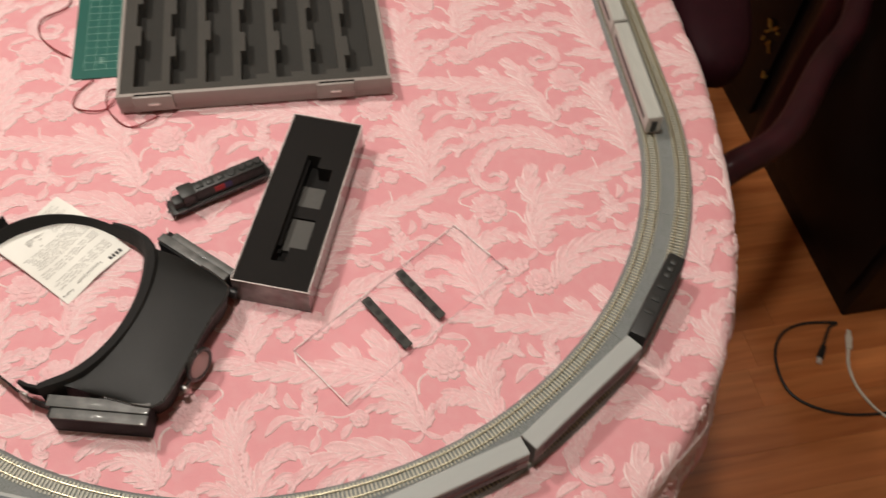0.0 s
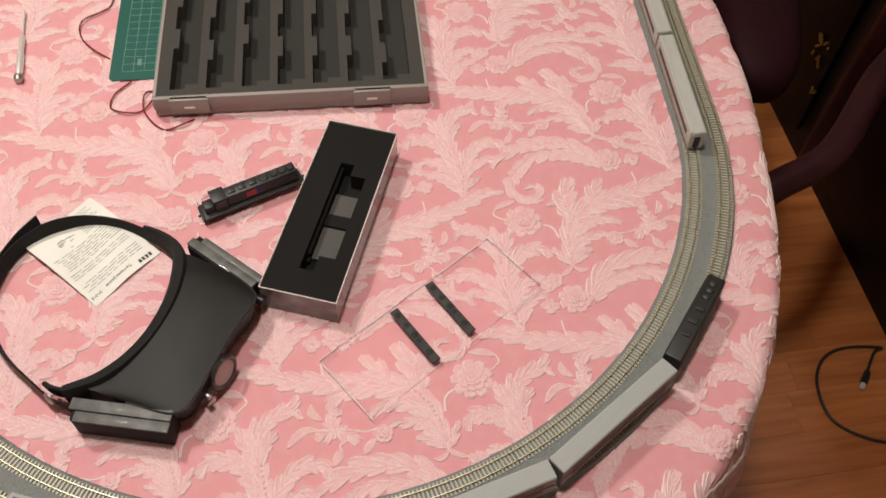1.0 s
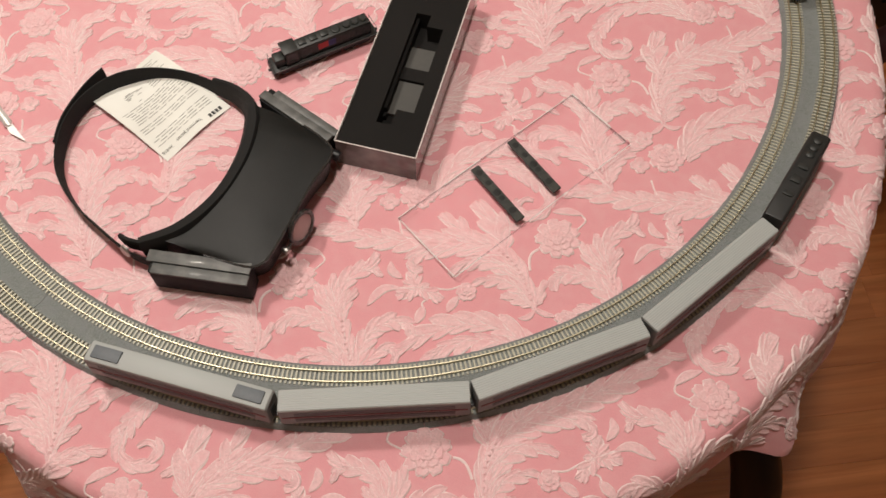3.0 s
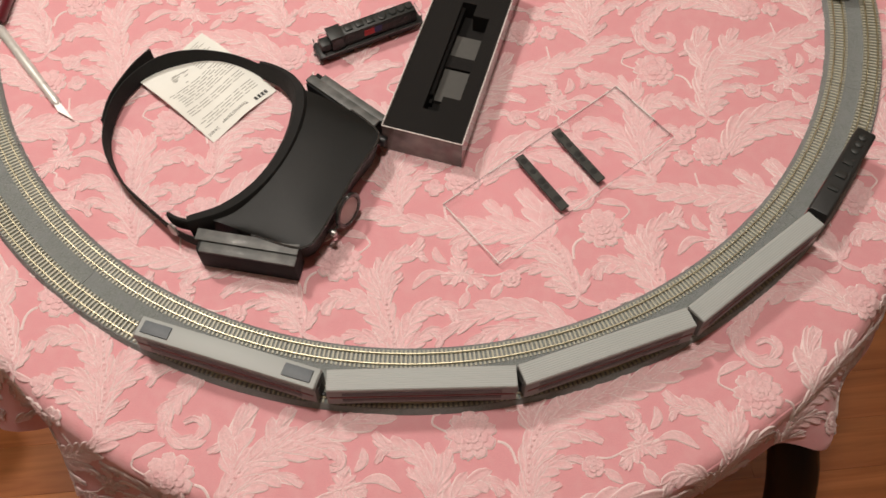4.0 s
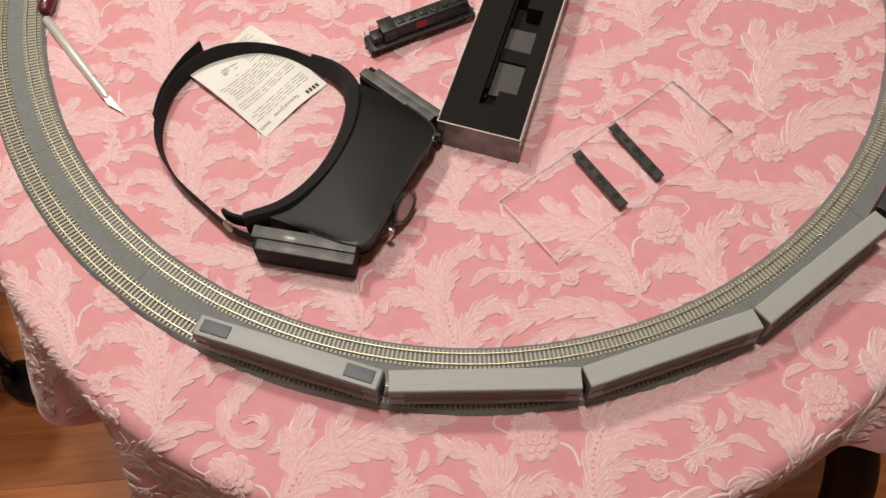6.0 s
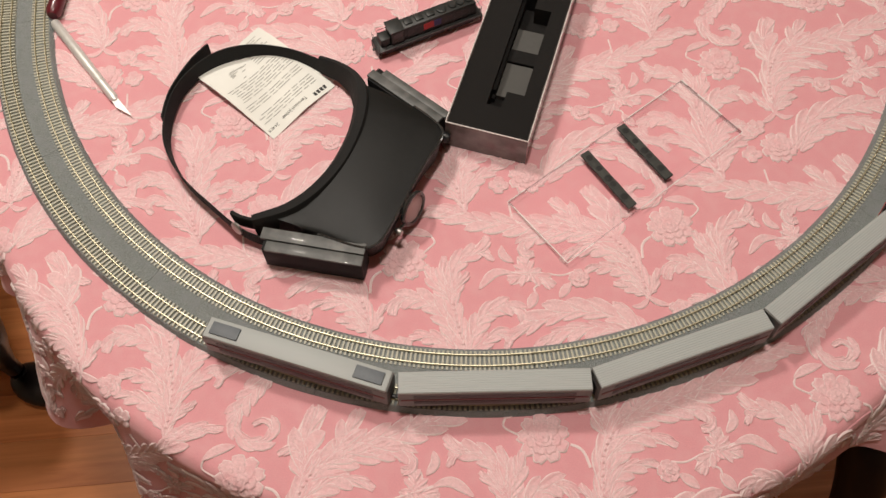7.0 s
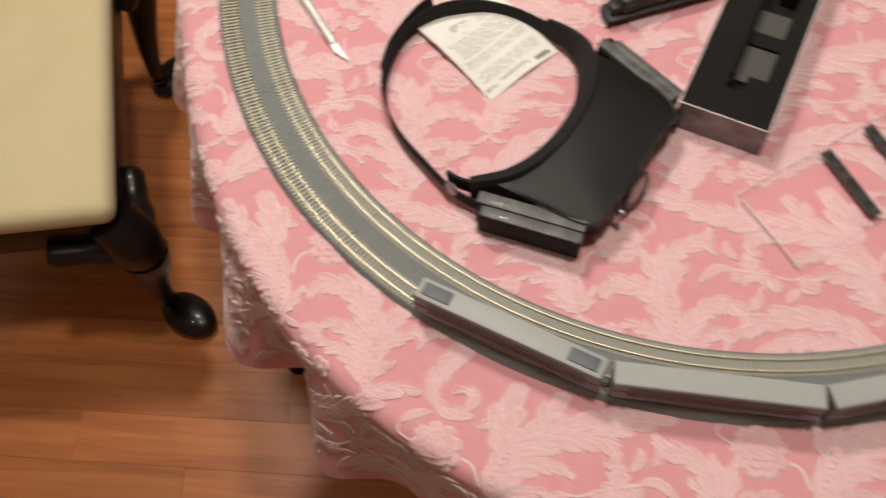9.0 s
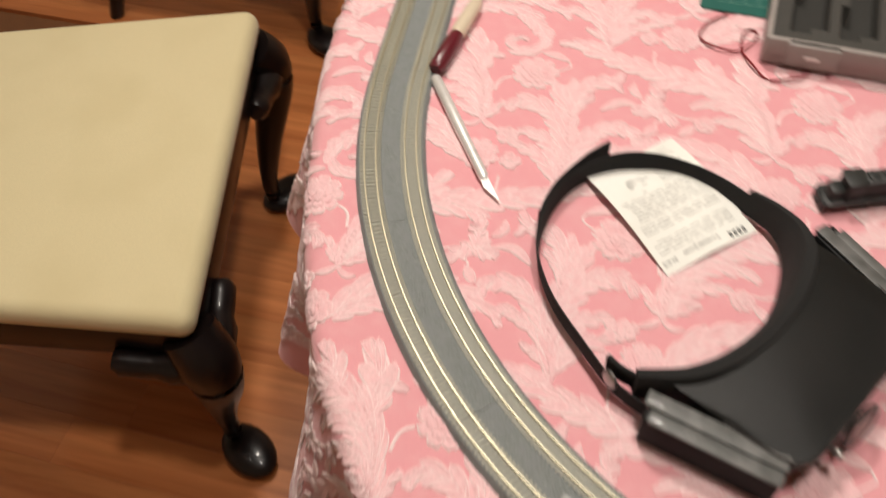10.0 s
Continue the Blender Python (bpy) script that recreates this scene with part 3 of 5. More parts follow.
for row in range(-4, 9):
    flip = row % 2
    shift = (row // 2) * 0.2435 + (0.1484 if flip else 0.0)
    for k in range(-7, 8):
        at = ORIGIN + ax * (shift + (k - row // 2) * A_LEN) + ay * ROW * row
        if math.hypot(at[0] - MID[0], at[1] - MID[1]) > 1.25:
            continue
        for grid, closed in MOTIF:
            g = grid.copy()
            s = -g[..., 0] if flip else g[..., 0]
            u, v = at[0] + s * ax[0] + g[..., 1] * ay[0], at[1] + s * ax[1] + g[..., 1] * ay[1]
            rho = np.hypot(u - MID[0], v - MID[1])
            if (rho > np.interp(np.arctan2(v - MID[1], u - MID[0]), THETAS, RIM) + hang(np.arctan2(v - MID[1], u - MID[0])) * 0.94).any():
                continue
            put_grid(np.stack([u, v, g[..., 2]], -1), closed)
arr = np.array(V)
lace = tagged(raw("applique", lifted(arr[:, 0], arr[:, 1], arr[:, 2] * 1.2 + 0.0002).tolist(), F, LACE, cloth, "pale pink lace-like leaves and blossoms"), kind="stuff")
lace.data.materials.append(RIM_THREAD)
lace.data.polygons.foreach_set("material_index", RIMS)

table = thing("dining_table", (MID[0], MID[1], 0), 0, "dark wooden dining table hidden under a pink cloth", "table")
tops = [((r - 0.006) * math.cos(a), (r - 0.006) * math.sin(a)) for a, r in zip(THETAS[:-1:6], RIM[:-1:6])]
part("tabletop", prism(tops, TOP - 0.034, TOP - 0.004, 0.004), MAHOGANY, table)
for a in (-40.0, -138, 62, 122):
    c, sn, r = math.cos(radians(a)), math.sin(radians(a)), float(np.interp(radians(a), THETAS, RIM))
    r -= 0 if a == -40.0 else 0.11
    line = smooth_path([((r + d) * c, (r + d) * sn, z) for d, z in ((-0.05, TOP - 0.04), (-0.004, 0.70), (0.032, 0.655), (0.068, 0.57), (0.110, 0.42), (0.135, 0.2), (0.16, 0.0))], 6)
    part("leg", sweep(line, np.interp(np.linspace(0, 1, len(line)), [0, 0.2, 0.4, 0.6, 0.85, 1], [0.018, 0.020, 0.023, 0.024, 0.020, 0.022]).tolist(), 14), LACQUER, table)

# ---- the double track ----
R_IN, R_OUT, A0, A1 = 0.447, 0.480, -155.0, 16.0


def along(R, s):
    """Place and heading on a line of the track, by arc length from the angle A0, towards A1; straight on past both ends."""
    total = R * radians(A1 - A0)
    a = radians(A0) + min(max(s, 0), total) / R
    p = Vector((MID[0] + R * math.cos(a), MID[1] + R * math.sin(a), 0))
    t = Vector((-math.sin(a), math.cos(a), 0))
    over = s if s < 0 else max(s - total, 0)
    return p + t * over, t


def at_angle(R, deg):
    return R * radians(deg - A0)


PROFILE = ((-0.0125, 0.0), (-0.0095, 0.0048), (0.0085, 0.0058), (0.0165, 0.0042), (0.0235, 0.0050), (0.0425, 0.0062), (0.0455, 0.0))


def sect(name, a0, a1):
    """One moulded piece of double track between two arc lengths of the inner line."""
    tr = thing(name, label="curved grey double-track section with nickel rails" if a0 >= -0.01 and a1 < 1.36 else "straight grey double-track section with nickel rails", category="track", group="double track loop")
    n = max(2, int((a1 - a0) / 0.006))
    ss = np.linspace(a0, a1, n)
    bm = bmesh.new()
    rows = []
    for s in ss:
        p, t = along(R_IN, s)
        o = Vector((t.y, -t.x, 0))
        rows.append([bm.verts.new(p + o * x + Vector((0, 0, TOP + 0.0006 + z))) for x, z in PROFILE])
    for a, b in zip(rows, rows[1:]):
        for k in range(len(PROFILE) - 1):
            bm.faces.new((a[k], a[k + 1], b[k + 1], b[k]))
    bm.faces.new(rows[0]), bm.faces.new(rows[-1])
    part("track_bed", bm, BALLAST, tr)
    ties = bmesh.new()
    for off, tilt in ((0.0, 0.05), (0.033, 0.05)):
        k = int((a1 - a0) / 0.0037)
        for i in range(k):
            p, t = along(R_IN, a0 + (i + 0.5) * (a1 - a0) / k)
            o = Vector((t.y, -t.x, 0))
            c = p + o * off
            z = TOP + 0.0053 + (0.001 if off else 0.0)
            vs = []
            for zz, w, l in ((0.0, 0.0011, 0.0088), (0.0017, 0.0008, 0.0084)):
                for sx, sy in ((-1, -1), (1, -1), (1, 1), (-1, 1)):
                    vs.append(ties.verts.new(c + t * sx * w + o * sy * l + Vector((0, 0, z + zz + tilt * sy * l))))
            for q in ((4, 5, 6, 7), (0, 1, 5, 4), (1, 2, 6, 5), (2, 3, 7, 6), (3, 0, 4, 7)):
                ties.faces.new([vs[j] for j in q])
    tagged(part("sleeper_strip", ties, TIE, tr, "pale concrete-coloured sleepers", smooth=False), kind="stuff")
    for off in (-0.0047, 0.0047, 0.0283, 0.0377):
        bm = bmesh.new()
        rows = []
        for s in ss:
            p, t = along(R_IN, s)
            o = Vector((t.y, -t.x, 0))
            z = TOP + 0.0069 + (0.001 if off > 0.02 else 0.0) + 0.05 * (off if off < 0.02 else off - 0.033)
            rows.append([bm.verts.new(p + o * (off + x) + Vector((0, 0, z + h))) for x, h in ((-0.0007, 0), (-0.0004, 0.0016), (-0.0003, 0.0021), (0.0003, 0.0021), (0.0004, 0.0016), (0.0007, 0))])
        for a, b in zip(rows, rows[1:]):
            for k in range(5):
                bm.faces.new((a[k], a[k + 1], b[k + 1], b[k]))
        bm.faces.new(rows[0]), bm.faces.new(rows[-1])
        part("rail", bm, RAIL, tr)


ARC = R_IN * radians(A1 - A0)
for s0, s1 in [(-0.372, -0.1863), (-0.186, -0.0003)] + [(ARC * i / 8, ARC * (i + 1) / 8 - 0.0003) for i in range(8)] + [(ARC, ARC + 0.1857), (ARC + 0.186, ARC + 0.3717)]:
    sect("track_section", s0, s1)

# ---- trains ----


def outline(w, h, r, belly=0.002):
    """Cross-section of a car: flat sides, rounded shoulders."""
    pts = [(-w / 2 + belly, 0.0), (-w / 2, 0.003), (-w / 2, h - r)]
    for k in range(1, 5):
        a = math.pi / 2 * k / 5
        pts.append((-w / 2 + r * (1 - math.cos(a)), h - r + r * math.sin(a)))
    pts.append((-w / 2 + r, h))
    return pts + [(-y, z) for y, z in pts[::-1]]


def body(length, pts, ends=0.0, into=None):
    bm = bmesh.new()
    rows = []
    for x, k in ((-length / 2, 0.94), (-length / 2 + 0.0012, 1.0), (length / 2 - 0.0012, 1.0), (length / 2, 0.94)):
        rows.append([bm.verts.new((x, y * k, 0.014 + (z - 0.014) * k)) for y, z in pts])
    for a, b in zip(rows, rows[1:]):
        for k in range(len(pts)):
            j = (k + 1) % len(pts)
            bm.faces.new((a[k], a[j], b[j], b[k]))
    bm.faces.new(rows[0]), bm.faces.new(rows[-1])
    return merge(into, bm)


def bogie(parent, x):
    tr = part("bogie", box(-0.011, 0.011, -0.0075, 0.0075, 0.0005, 0.004, 0.0006, m=pose(x, 0, 0)), CAR_DARK, parent)
    for dx in (-0.0075, 0.0075):
        for y in (-0.0046, 0.0046):
            part("wheel", cyl((x + dx, y - 0.0008, 0.0022), (x + dx, y + 0.0008, 0.0022), 0.0028, seg=12), STEEL, tr)
    return tr


def coach(length, cab=False, silver=False, label="", group=""):
    car = thing("passenger_car", label=label, category="model train car", group=group)
    h, w = (0.0285, 0.0185) if not silver else (0.0245, 0.0185)
    m = pose(0, 0, 0.0035)
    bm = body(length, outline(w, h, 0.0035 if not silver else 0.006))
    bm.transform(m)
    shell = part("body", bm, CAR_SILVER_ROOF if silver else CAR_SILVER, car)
    roof = bmesh.new()
    top = 0.0035 + h
    if cab:
        box(-length / 2 + 0.001, length / 2 - 0.001, -w / 2 + 0.0004, w / 2 - 0.0004, top - 0.0035, top + 0.0008, 0.0012, roof)
    else:
        prof = [(-w / 2 + 0.0002, top - 0.003), (-w / 2 + 0.0002, top - 0.0004), (-w / 2 + 0.001, top + 0.0004)]
        for k in range(8):
            y = -w / 2 + 0.0026 + k * (w - 0.0052) / 7
            prof += [(y - 0.0006, top + 0.0004), (y - 0.0002, top + 0.00065), (y + 0.0002, top + 0.00065), (y + 0.0006, top + 0.0004)]
        prof += [(w / 2 - 0.001, top + 0.0004), (w / 2 - 0.0002, top - 0.0004), (w / 2 - 0.0002, top - 0.003)]
        ends = [[roof.verts.new((x, y, z)) for y, z in prof] for x in (-length / 2 + 0.0006, length / 2 - 0.0006)]
        for k in range(len(prof)):
            n = (k + 1) % len(prof)
            roof.faces.new((ends[0][k], ends[0][n], ends[1][n], ends[1][k]))
        roof.faces.new(ends[0]), roof.faces.new(ends[1])
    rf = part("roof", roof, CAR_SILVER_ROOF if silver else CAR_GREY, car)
    if silver:
        for y in (-0.0062, 0.0062):
            part("roof_edge_rail", box(-length / 2 + 0.002, length / 2 - 0.002, y - 0.001, y + 0.001, top - 0.0005, top + 0.0012, 0.0004), CAR_SILVER_ROOF, rf)
    if cab:
        for x in (-length / 2 + 0.0170, length / 2 - 0.0175):
            part("hatch", box(x - 0.0118, x + 0.0118, -0.0054, 0.0054, top + 0.0004, top + 0.0022, 0.0006), HATCH, rf, "slate-grey roof hatch")
    for side in (-1, 1):
        y = side * w / 2
        for z0, z1 in ((0.0075, 0.0125), (0.0185, 0.0235)) if not silver else ((0.012, 0.018),):
            part("window_band", box(-length / 2 + 0.012, length / 2 - 0.012, min(y, y + side * 0.0003), max(y, y + side * 0.0003), 0.0035 + z0, 0.0035 + z1), CAR_DARK, shell)
        if not silver:
            part("stripe", box(-length / 2 + 0.002, length / 2 - 0.002, min(y, y + side * 0.00035), max(y, y + side * 0.00035), 0.0178, 0.0200), CAR_RED, shell)
    for side in (-1, 1):
        part("end_door", box(side * length / 2 - 0.0004, side * length / 2 + 0.0004, -0.0035, 0.0035, 0.006, 0.022), CAR_DARK, shell)
        part("coupler", box(min(side * length / 2, side * (length / 2 + 0.003)), max(side * length / 2, side * (length / 2 + 0.003)), -0.0012, 0.0012, 0.0035, 0.006, 0.0003), CAR_DARK, car)
        bogie(car, side * (length / 2 - 0.026))
    return car


def engine(label, emblem=True):
    """A road-switcher: walkway frame, long hood with fans, cab, short nose, rails."""
    e = thing("model_locomotive", label=label, category="model locomotive")
    L = 0.112
    fr = part("frame", box(-L / 2, L / 2, -0.0098, 0.0098, 0.0068, 0.0092, 0.0004), LOCO_BLACK, e)
    part("fuel_tank", box(-0.016, 0.016, -0.0075, 0.0075, 0.002, 0.0068, 0.001), LOCO_BLACK, e)
    hood = part("long_hood", box(-0.028, 0.051, -0.0066, 0.0066, 0.0092, 0.0236, 0.0012), LOCO_GREY, e)
    for x, fr_ in ((0.0455, 0.0040), (0.0365, 0.0042), (0.0275, 0.0042), (0.0155, 0.0050)):
        fan = part("fan", turned((x, 0, 0.0234), (x, 0, 0.0251), ((0, fr_), (0.7, fr_), (1, fr_ * 0.86))), LOCO_GREY, hood)
        part("fan_grille", turned((x, 0, 0.0250), (x, 0, 0.0253), ((0, fr_ * 0.74), (1, fr_ * 0.70))), LOCO_BLACK, fan)
    for x in (0.003, -0.009, -0.021):
        part("roof_box", box(x - 0.004, x + 0.004, -0.0036, 0.0036, 0.0232, 0.0250, 0.0005), LOCO_GREY, hood)
    for k in range(9):
        x = -0.024 + k * 0.0085
        for y in (-0.0067, 0.0067):
            part("hood_door", box(x, x + 0.0065, y - 0.0002, y + 0.0002, 0.0105, 0.0205, 0), LOCO_BLACK, hood)
    cab = part("cab", box(-0.042, -0.0282, -0.0080, 0.0080, 0.0092, 0.0240, 0.001), LOCO_GREY, e)
    part("cab_roof", box(-0.0432, -0.0276, -0.0083, 0.0083, 0.0239, 0.0249, 0.0005), LOCO_GREY, cab)
    for y in (-0.0081, 0.0081):
        part("cab_window", box(-0.0395, -0.031, y - 0.0002, y + 0.0002, 0.0175, 0.0225), CAR_DARK, cab)
    part("nose", box(-0.0525, -0.042, -0.0058, 0.0058, 0.0092, 0.0180, 0.0012), LOCO_GREY, e)
    for x in (-0.0345, 0.034):
        tr = part("truck", box(x - 0.0145, x + 0.0145, -0.0072, 0.0072, 0.001, 0.0062, 0.0008), LOCO_BLACK, e)
        for dx in (-0.0095, 0, 0.0095):
            for y in (-0.005, 0.005):
                part("wheel", cyl((x + dx, y - 0.001, 0.003), (x + dx, y + 0.001, 0.003), 0.003, seg=12), STEEL, tr)
    for side in (-1, 1):
        y = side * 0.0096
        part("walkway_edge", box(-L / 2 + 0.001, L / 2 - 0.001, min(y, y + side * 0.0005), max(y, y + side * 0.0005), 0.0086, 0.0094), WALKWAY, fr, "grey walkway edge")
        rail = sweep([(-0.050, y, 0.0162), (0.050, y, 0.0162)], 0.00025, 5)
        for k in range(9):
            x = -0.050 + k * 0.0125
            sweep([(x, y, 0.0092), (x, y, 0.0162)], 0.00025, 5, rail)
        part("handrail", rail, LOCO_BLACK, e)
        x = side * L / 2
        part("pilot", box(min(x, x + side * 0.0012), max(x, x + side * 0.0012), -0.009, 0.009, 0.0015, 0.0085, 0.0003), LOCO_BLACK, e)
        end = sweep([(x, -0.0085, 0.009), (x, -0.0085, 0.017), (x, -0.003, 0.0165), (x, 0.003, 0.0165), (x, 0.0085, 0.017), (x, 0.0085, 0.009)], 0.00025, 5)
        part("end_rail", end, LOCO_BLACK, e)
        part("coupler", box(min(x, x + side * 0.004), max(x, x + side * 0.004), -0.001, 0.001, 0.0045, 0.0065, 0.0003), LOCO_BLACK, e)
        if emblem:
            part("red_panel", box(-0.007, 0.004, side * 0.0070 - 0.0002, side * 0.0070 + 0.0002, 0.0135, 0.0205), RED, hood, "red herald panel")
            part("blue_panel", box(0.004, 0.012, side * 0.0070 - 0.0002, side * 0.0070 + 0.0002, 0.0135, 0.0205), BLUE, hood, "dark blue herald panel")
    return e


def cowl_engine(label):
    """A full-width passenger diesel: cowl body, sloped nose, fans and vents on the roof, red sill stripe."""
    e = thing("model_locomotive", label=label, category="model locomotive")
    L = 0.112
    bm = body(L, outline(0.0185, 0.0225, 0.003))
    for v in bm.verts:
        if v.co.x < -L / 2 + 0.002 and v.co.z > 0.012:
            v.co.x += (v.co.z - 0.012) * 0.5
    bm.transform(pose(0, 0, 0.006))
    cowl = part("cowl", bm, LOCO_BLACK, e)
    top = 0.0285
    for x in (0.046, 0.037, 0.028):
        part("fan", turned((x, 0, top - 0.0003), (x, 0, top + 0.0016), ((0, 0.0040), (0.6, 0.0040), (1, 0.0030))), LOCO_GREY, cowl)
    for x, w in ((0.012, 0.006), (-0.004, 0.008), (-0.022, 0.005)):
        part("roof_box", box(x - w / 2, x + w / 2, -0.0045, 0.0045, top - 0.0002, top + 0.0016, 0.0005), LOCO_GREY, cowl)
    for side in (-1, 1):
        y = side * 0.00935
        part("sill_stripe", box(-L / 2 + 0.004, L / 2 - 0.002, y - 0.0002, y + 0.0002, 0.0105, 0.0128), RED, cowl, "red sill stripe")
        part("side_grille", box(-0.010, 0.050, y - 0.0002, y + 0.0002, 0.021, 0.0248), LOCO_GREY, cowl)
        part("cab_window", box(-0.044, -0.036, y - 0.0002, y + 0.0002, 0.019, 0.0235), CAR_DARK, cowl)
        x = side * L / 2
        part("coupler", box(min(x, x + side * 0.004), max(x, x + side * 0.004), -0.001, 0.001, 0.0045, 0.0065, 0.0003), LOCO_BLACK, e)
    part("fuel_tank", box(-0.018, 0.018, -0.008, 0.008, 0.002, 0.0065, 0.001), LOCO_BLACK, e)
    for x in (-0.034, 0.034):
        tr = part("truck", box(x - 0.013, x + 0.013, -0.0078, 0.0078, 0.001, 0.0062, 0.0008), LOCO_BLACK, e)
        for dx in (-0.0075, 0.0075):
            for y in (-0.005, 0.005):
                part("wheel", cyl((x + dx, y - 0.001, 0.003), (x + dx, y + 0.001, 0.003), 0.003, seg=12), STEEL, tr)
    return e


def on_track(ob, R, s, length, flip=False):
    """Stands a car on the track with its middle at arc length s: on the chord of its bogies, leaning into the curve."""
    a, _ = along(R, s - length * 0.33)
    b, _ = along(R, s + length * 0.33)
    mid, d = (a + b) / 2, b - a
    ang = math.degrees(math.atan2(d.y, d.x)) + (180 if flip else 0)
    ob.matrix_basis = pose(mid.x, mid.y, TOP + (0.0075 if R < 0.46 else 0.0085), (3 if flip else -3), 0, ang)


PITCH = 0.1525
front = at_angle(R_OUT, -101.5)
first = coach(0.155, cab=True, label="grey model cab car with two slate roof hatches", group="outer train")
on_track(first, R_OUT, front + 0.0735, 0.155)
plain = coach(0.149, label="grey model bilevel coach with a ribbed roof", group="outer train")
on_track(plain, R_OUT, front + 0.0785 + PITCH, 0.149)
for k in (2, 3):
    on_track(copy_thing(plain, pose(0, 0, 0)), R_OUT, front + 0.0785 + PITCH * k, 0.149)
pusher = cowl_engine("black model passenger locomotive with a red stripe")
on_track(pusher, R_OUT, front + PITCH * 4 + 0.062, 0.112)
tail = at_angle(R_IN, 9.0)
silver = coach(0.163, silver=True, label="silver model passenger car with a ribbed roof", group="inner train")
on_track(silver, R_IN, tail + 0.082, 0.163)
for k in (1, 2):
    on_track(copy_thing(silver, pose(0, 0, 0)), R_IN, tail + 0.082 + 0.168 * k, 0.163)

# ---- things on the cloth ----
spare = engine("black model diesel locomotive with a red herald, standing on the cloth")
spare.matrix_basis = pose(-0.0975, 0.777, TOP + 0.0012, 0, 0, 41) @ Matrix.Diagonal((1.0, 1.06, 1.16, 1.0))

# foam-lined locomotive box
bx = thing("locomotive_box", (-0.003, 0.762, TOP + 0.001), -1.9, "clear plastic box with black foam, empty", "box")
W2, L2 = 0.0385, 0.1125
xs = [-W2 + 0.0015, -0.0085, -0.0055, 0.006, 0.0225, 0.0275, W2 - 0.0015]
ys = [-L2 + 0.0015, -0.0815, -0.063, -0.058, -0.054, -0.0165, -0.0015, 0.0145, 0.028, 0.043, 0.058, 0.066, L2 - 0.0015]
POCKET = {(i, j): 0.0125 for i in (2, 3) for j in (3, 4, 6, 7)}
POCKET.update({(1, 1): 0.014, (2, 1): 0.014, (2, 2): 0.014, (1, 2): 0.020})
POCKET.update({(i, 5): 0.0215 for i in (2, 3)})
POCKET.update({(1, j): 0.027 for j in range(3, 10)})
POCKET.update({(2, 8): 0.014, (3, 8): 0.014, (2, 9): 0.014, (3, 2): 0.014})
part("foam_insert", cells(xs, ys, lambda i, j: POCKET.get((i, j), 0.0345), 0.002), FOAM_BLACK, bx, "black foam with a stepped cut-out", smooth=False)
for y0, y1 in ((-0.0575, -0.0170), (-0.0010, 0.0275)):
    part("pocket_floor", box(-0.0053, 0.0223, y0, y1, 0.0125, 0.0185), FOAM_CARD, bx, "grey card at the bottom of the cut-out")
for nm, b in (("end_wall", (-W2, W2, -L2, -L2 + 0.0012)), ("end_wall", (-W2, W2, L2 - 0.0012, L2)), ("side_wall", (-W2, -W2 + 0.0012, -L2 + 0.0012, L2 - 0.0012)), ("side_wall", (W2 - 0.0012, W2, -L2 + 0.0012, L2 - 0.0012))):
    part(nm, box(*b, 0.0, 0.0355), BOX_PLASTIC, bx)
# pale strips paint the glint along the box rim
rimb = bmesh.new()
for b in ((-W2, W2, -L2 - 0.0003, -L2 + 0.0003), (-W2, W2, L2 - 0.0002, L2 + 0.0002), (-W2 - 0.0002, -W2 + 0.0003, -L2, L2), (W2 - 0.0003, W2 + 0.0003, -L2, L2)):
    box(*b, 0.0353, 0.0362, 0, rimb)
part("rim", rimb, EDGE_GLINT_AND_MARK, bx)

# its lid, lying open side down, with two strips of dark foam on it
lid_at = Vector((0.1235, 0.6665, TOP))
lid = thing("box_lid", lid_at, 53.3, "clear plastic box lid lying on the cloth", "lid")
LW, LL = 0.0395, 0.110
part("panel", box(-LL, LL, -LW, LW, 0.0052, 0.0062), CLEAR, lid).visible_shadow = False
for nm, b in (("lip", (-LL, LL, -LW, -LW + 0.001)), ("lip", (-LL, LL, LW - 0.001, LW)), ("lip", (-LL, -LL + 0.001, -LW + 0.001, LW - 0.001)), ("lip", (LL - 0.001, LL, -LW + 0.001, LW - 0.001))):
    part(nm, box(*b, 0.0014, 0.0052), CLEAR, lid).visible_shadow = False
# broken pale stretches paint where the clear lid's edges catch light
for y, runs in ((-LW, ((-1.0, -0.72), (-0.2, 0.25), (0.6, 1.0))), (LW, ((-1.0, -0.82), (-0.5, -0.1), (0.35, 0.9)))):
    for a, b in runs:
        part("edge", box(a * LL, b * LL, y - 0.0003, y + 0.0003, 0.0056, 0.0064), EDGE_GLINT_AND_MARK, lid)
for x, runs in ((-LL, ((-1.0, 0.85),)), (LL, ((-0.35, 0.45), (0.8, 1.0)))):
    for a, b in runs:
        part("edge", box(x - 0.0004, x + 0.0004, a * LW, b * LW, 0.0056, 0.0066), EDGE_GLINT_AND_MARK, lid)
for x, y in ((0.1075, 0.6475), (0.1345, 0.686)):
    st = thing("foam_strip", (x, y, TOP + 0.0066), -41, "narrow dark grey foam strip lying on a clear lid", "foam strip", "foam strips")
    part("strip", box(-0.0335, 0.036, -0.0045, 0.0047, 0, 0.0028, 0.0006), STRIP_GREY, st)
    for dx, rr in ((-0.026, 0.0034), (-0.012, 0.0031), (0.001, 0.0038), (0.008, 0.0030), (0.024, 0.0036)):
        part("glue_dot", turned((dx, 0, 0.0027), (dx, 0, 0.0031), ((0, rr), (1, rr * 0.86))), STRIP_DOT, st)

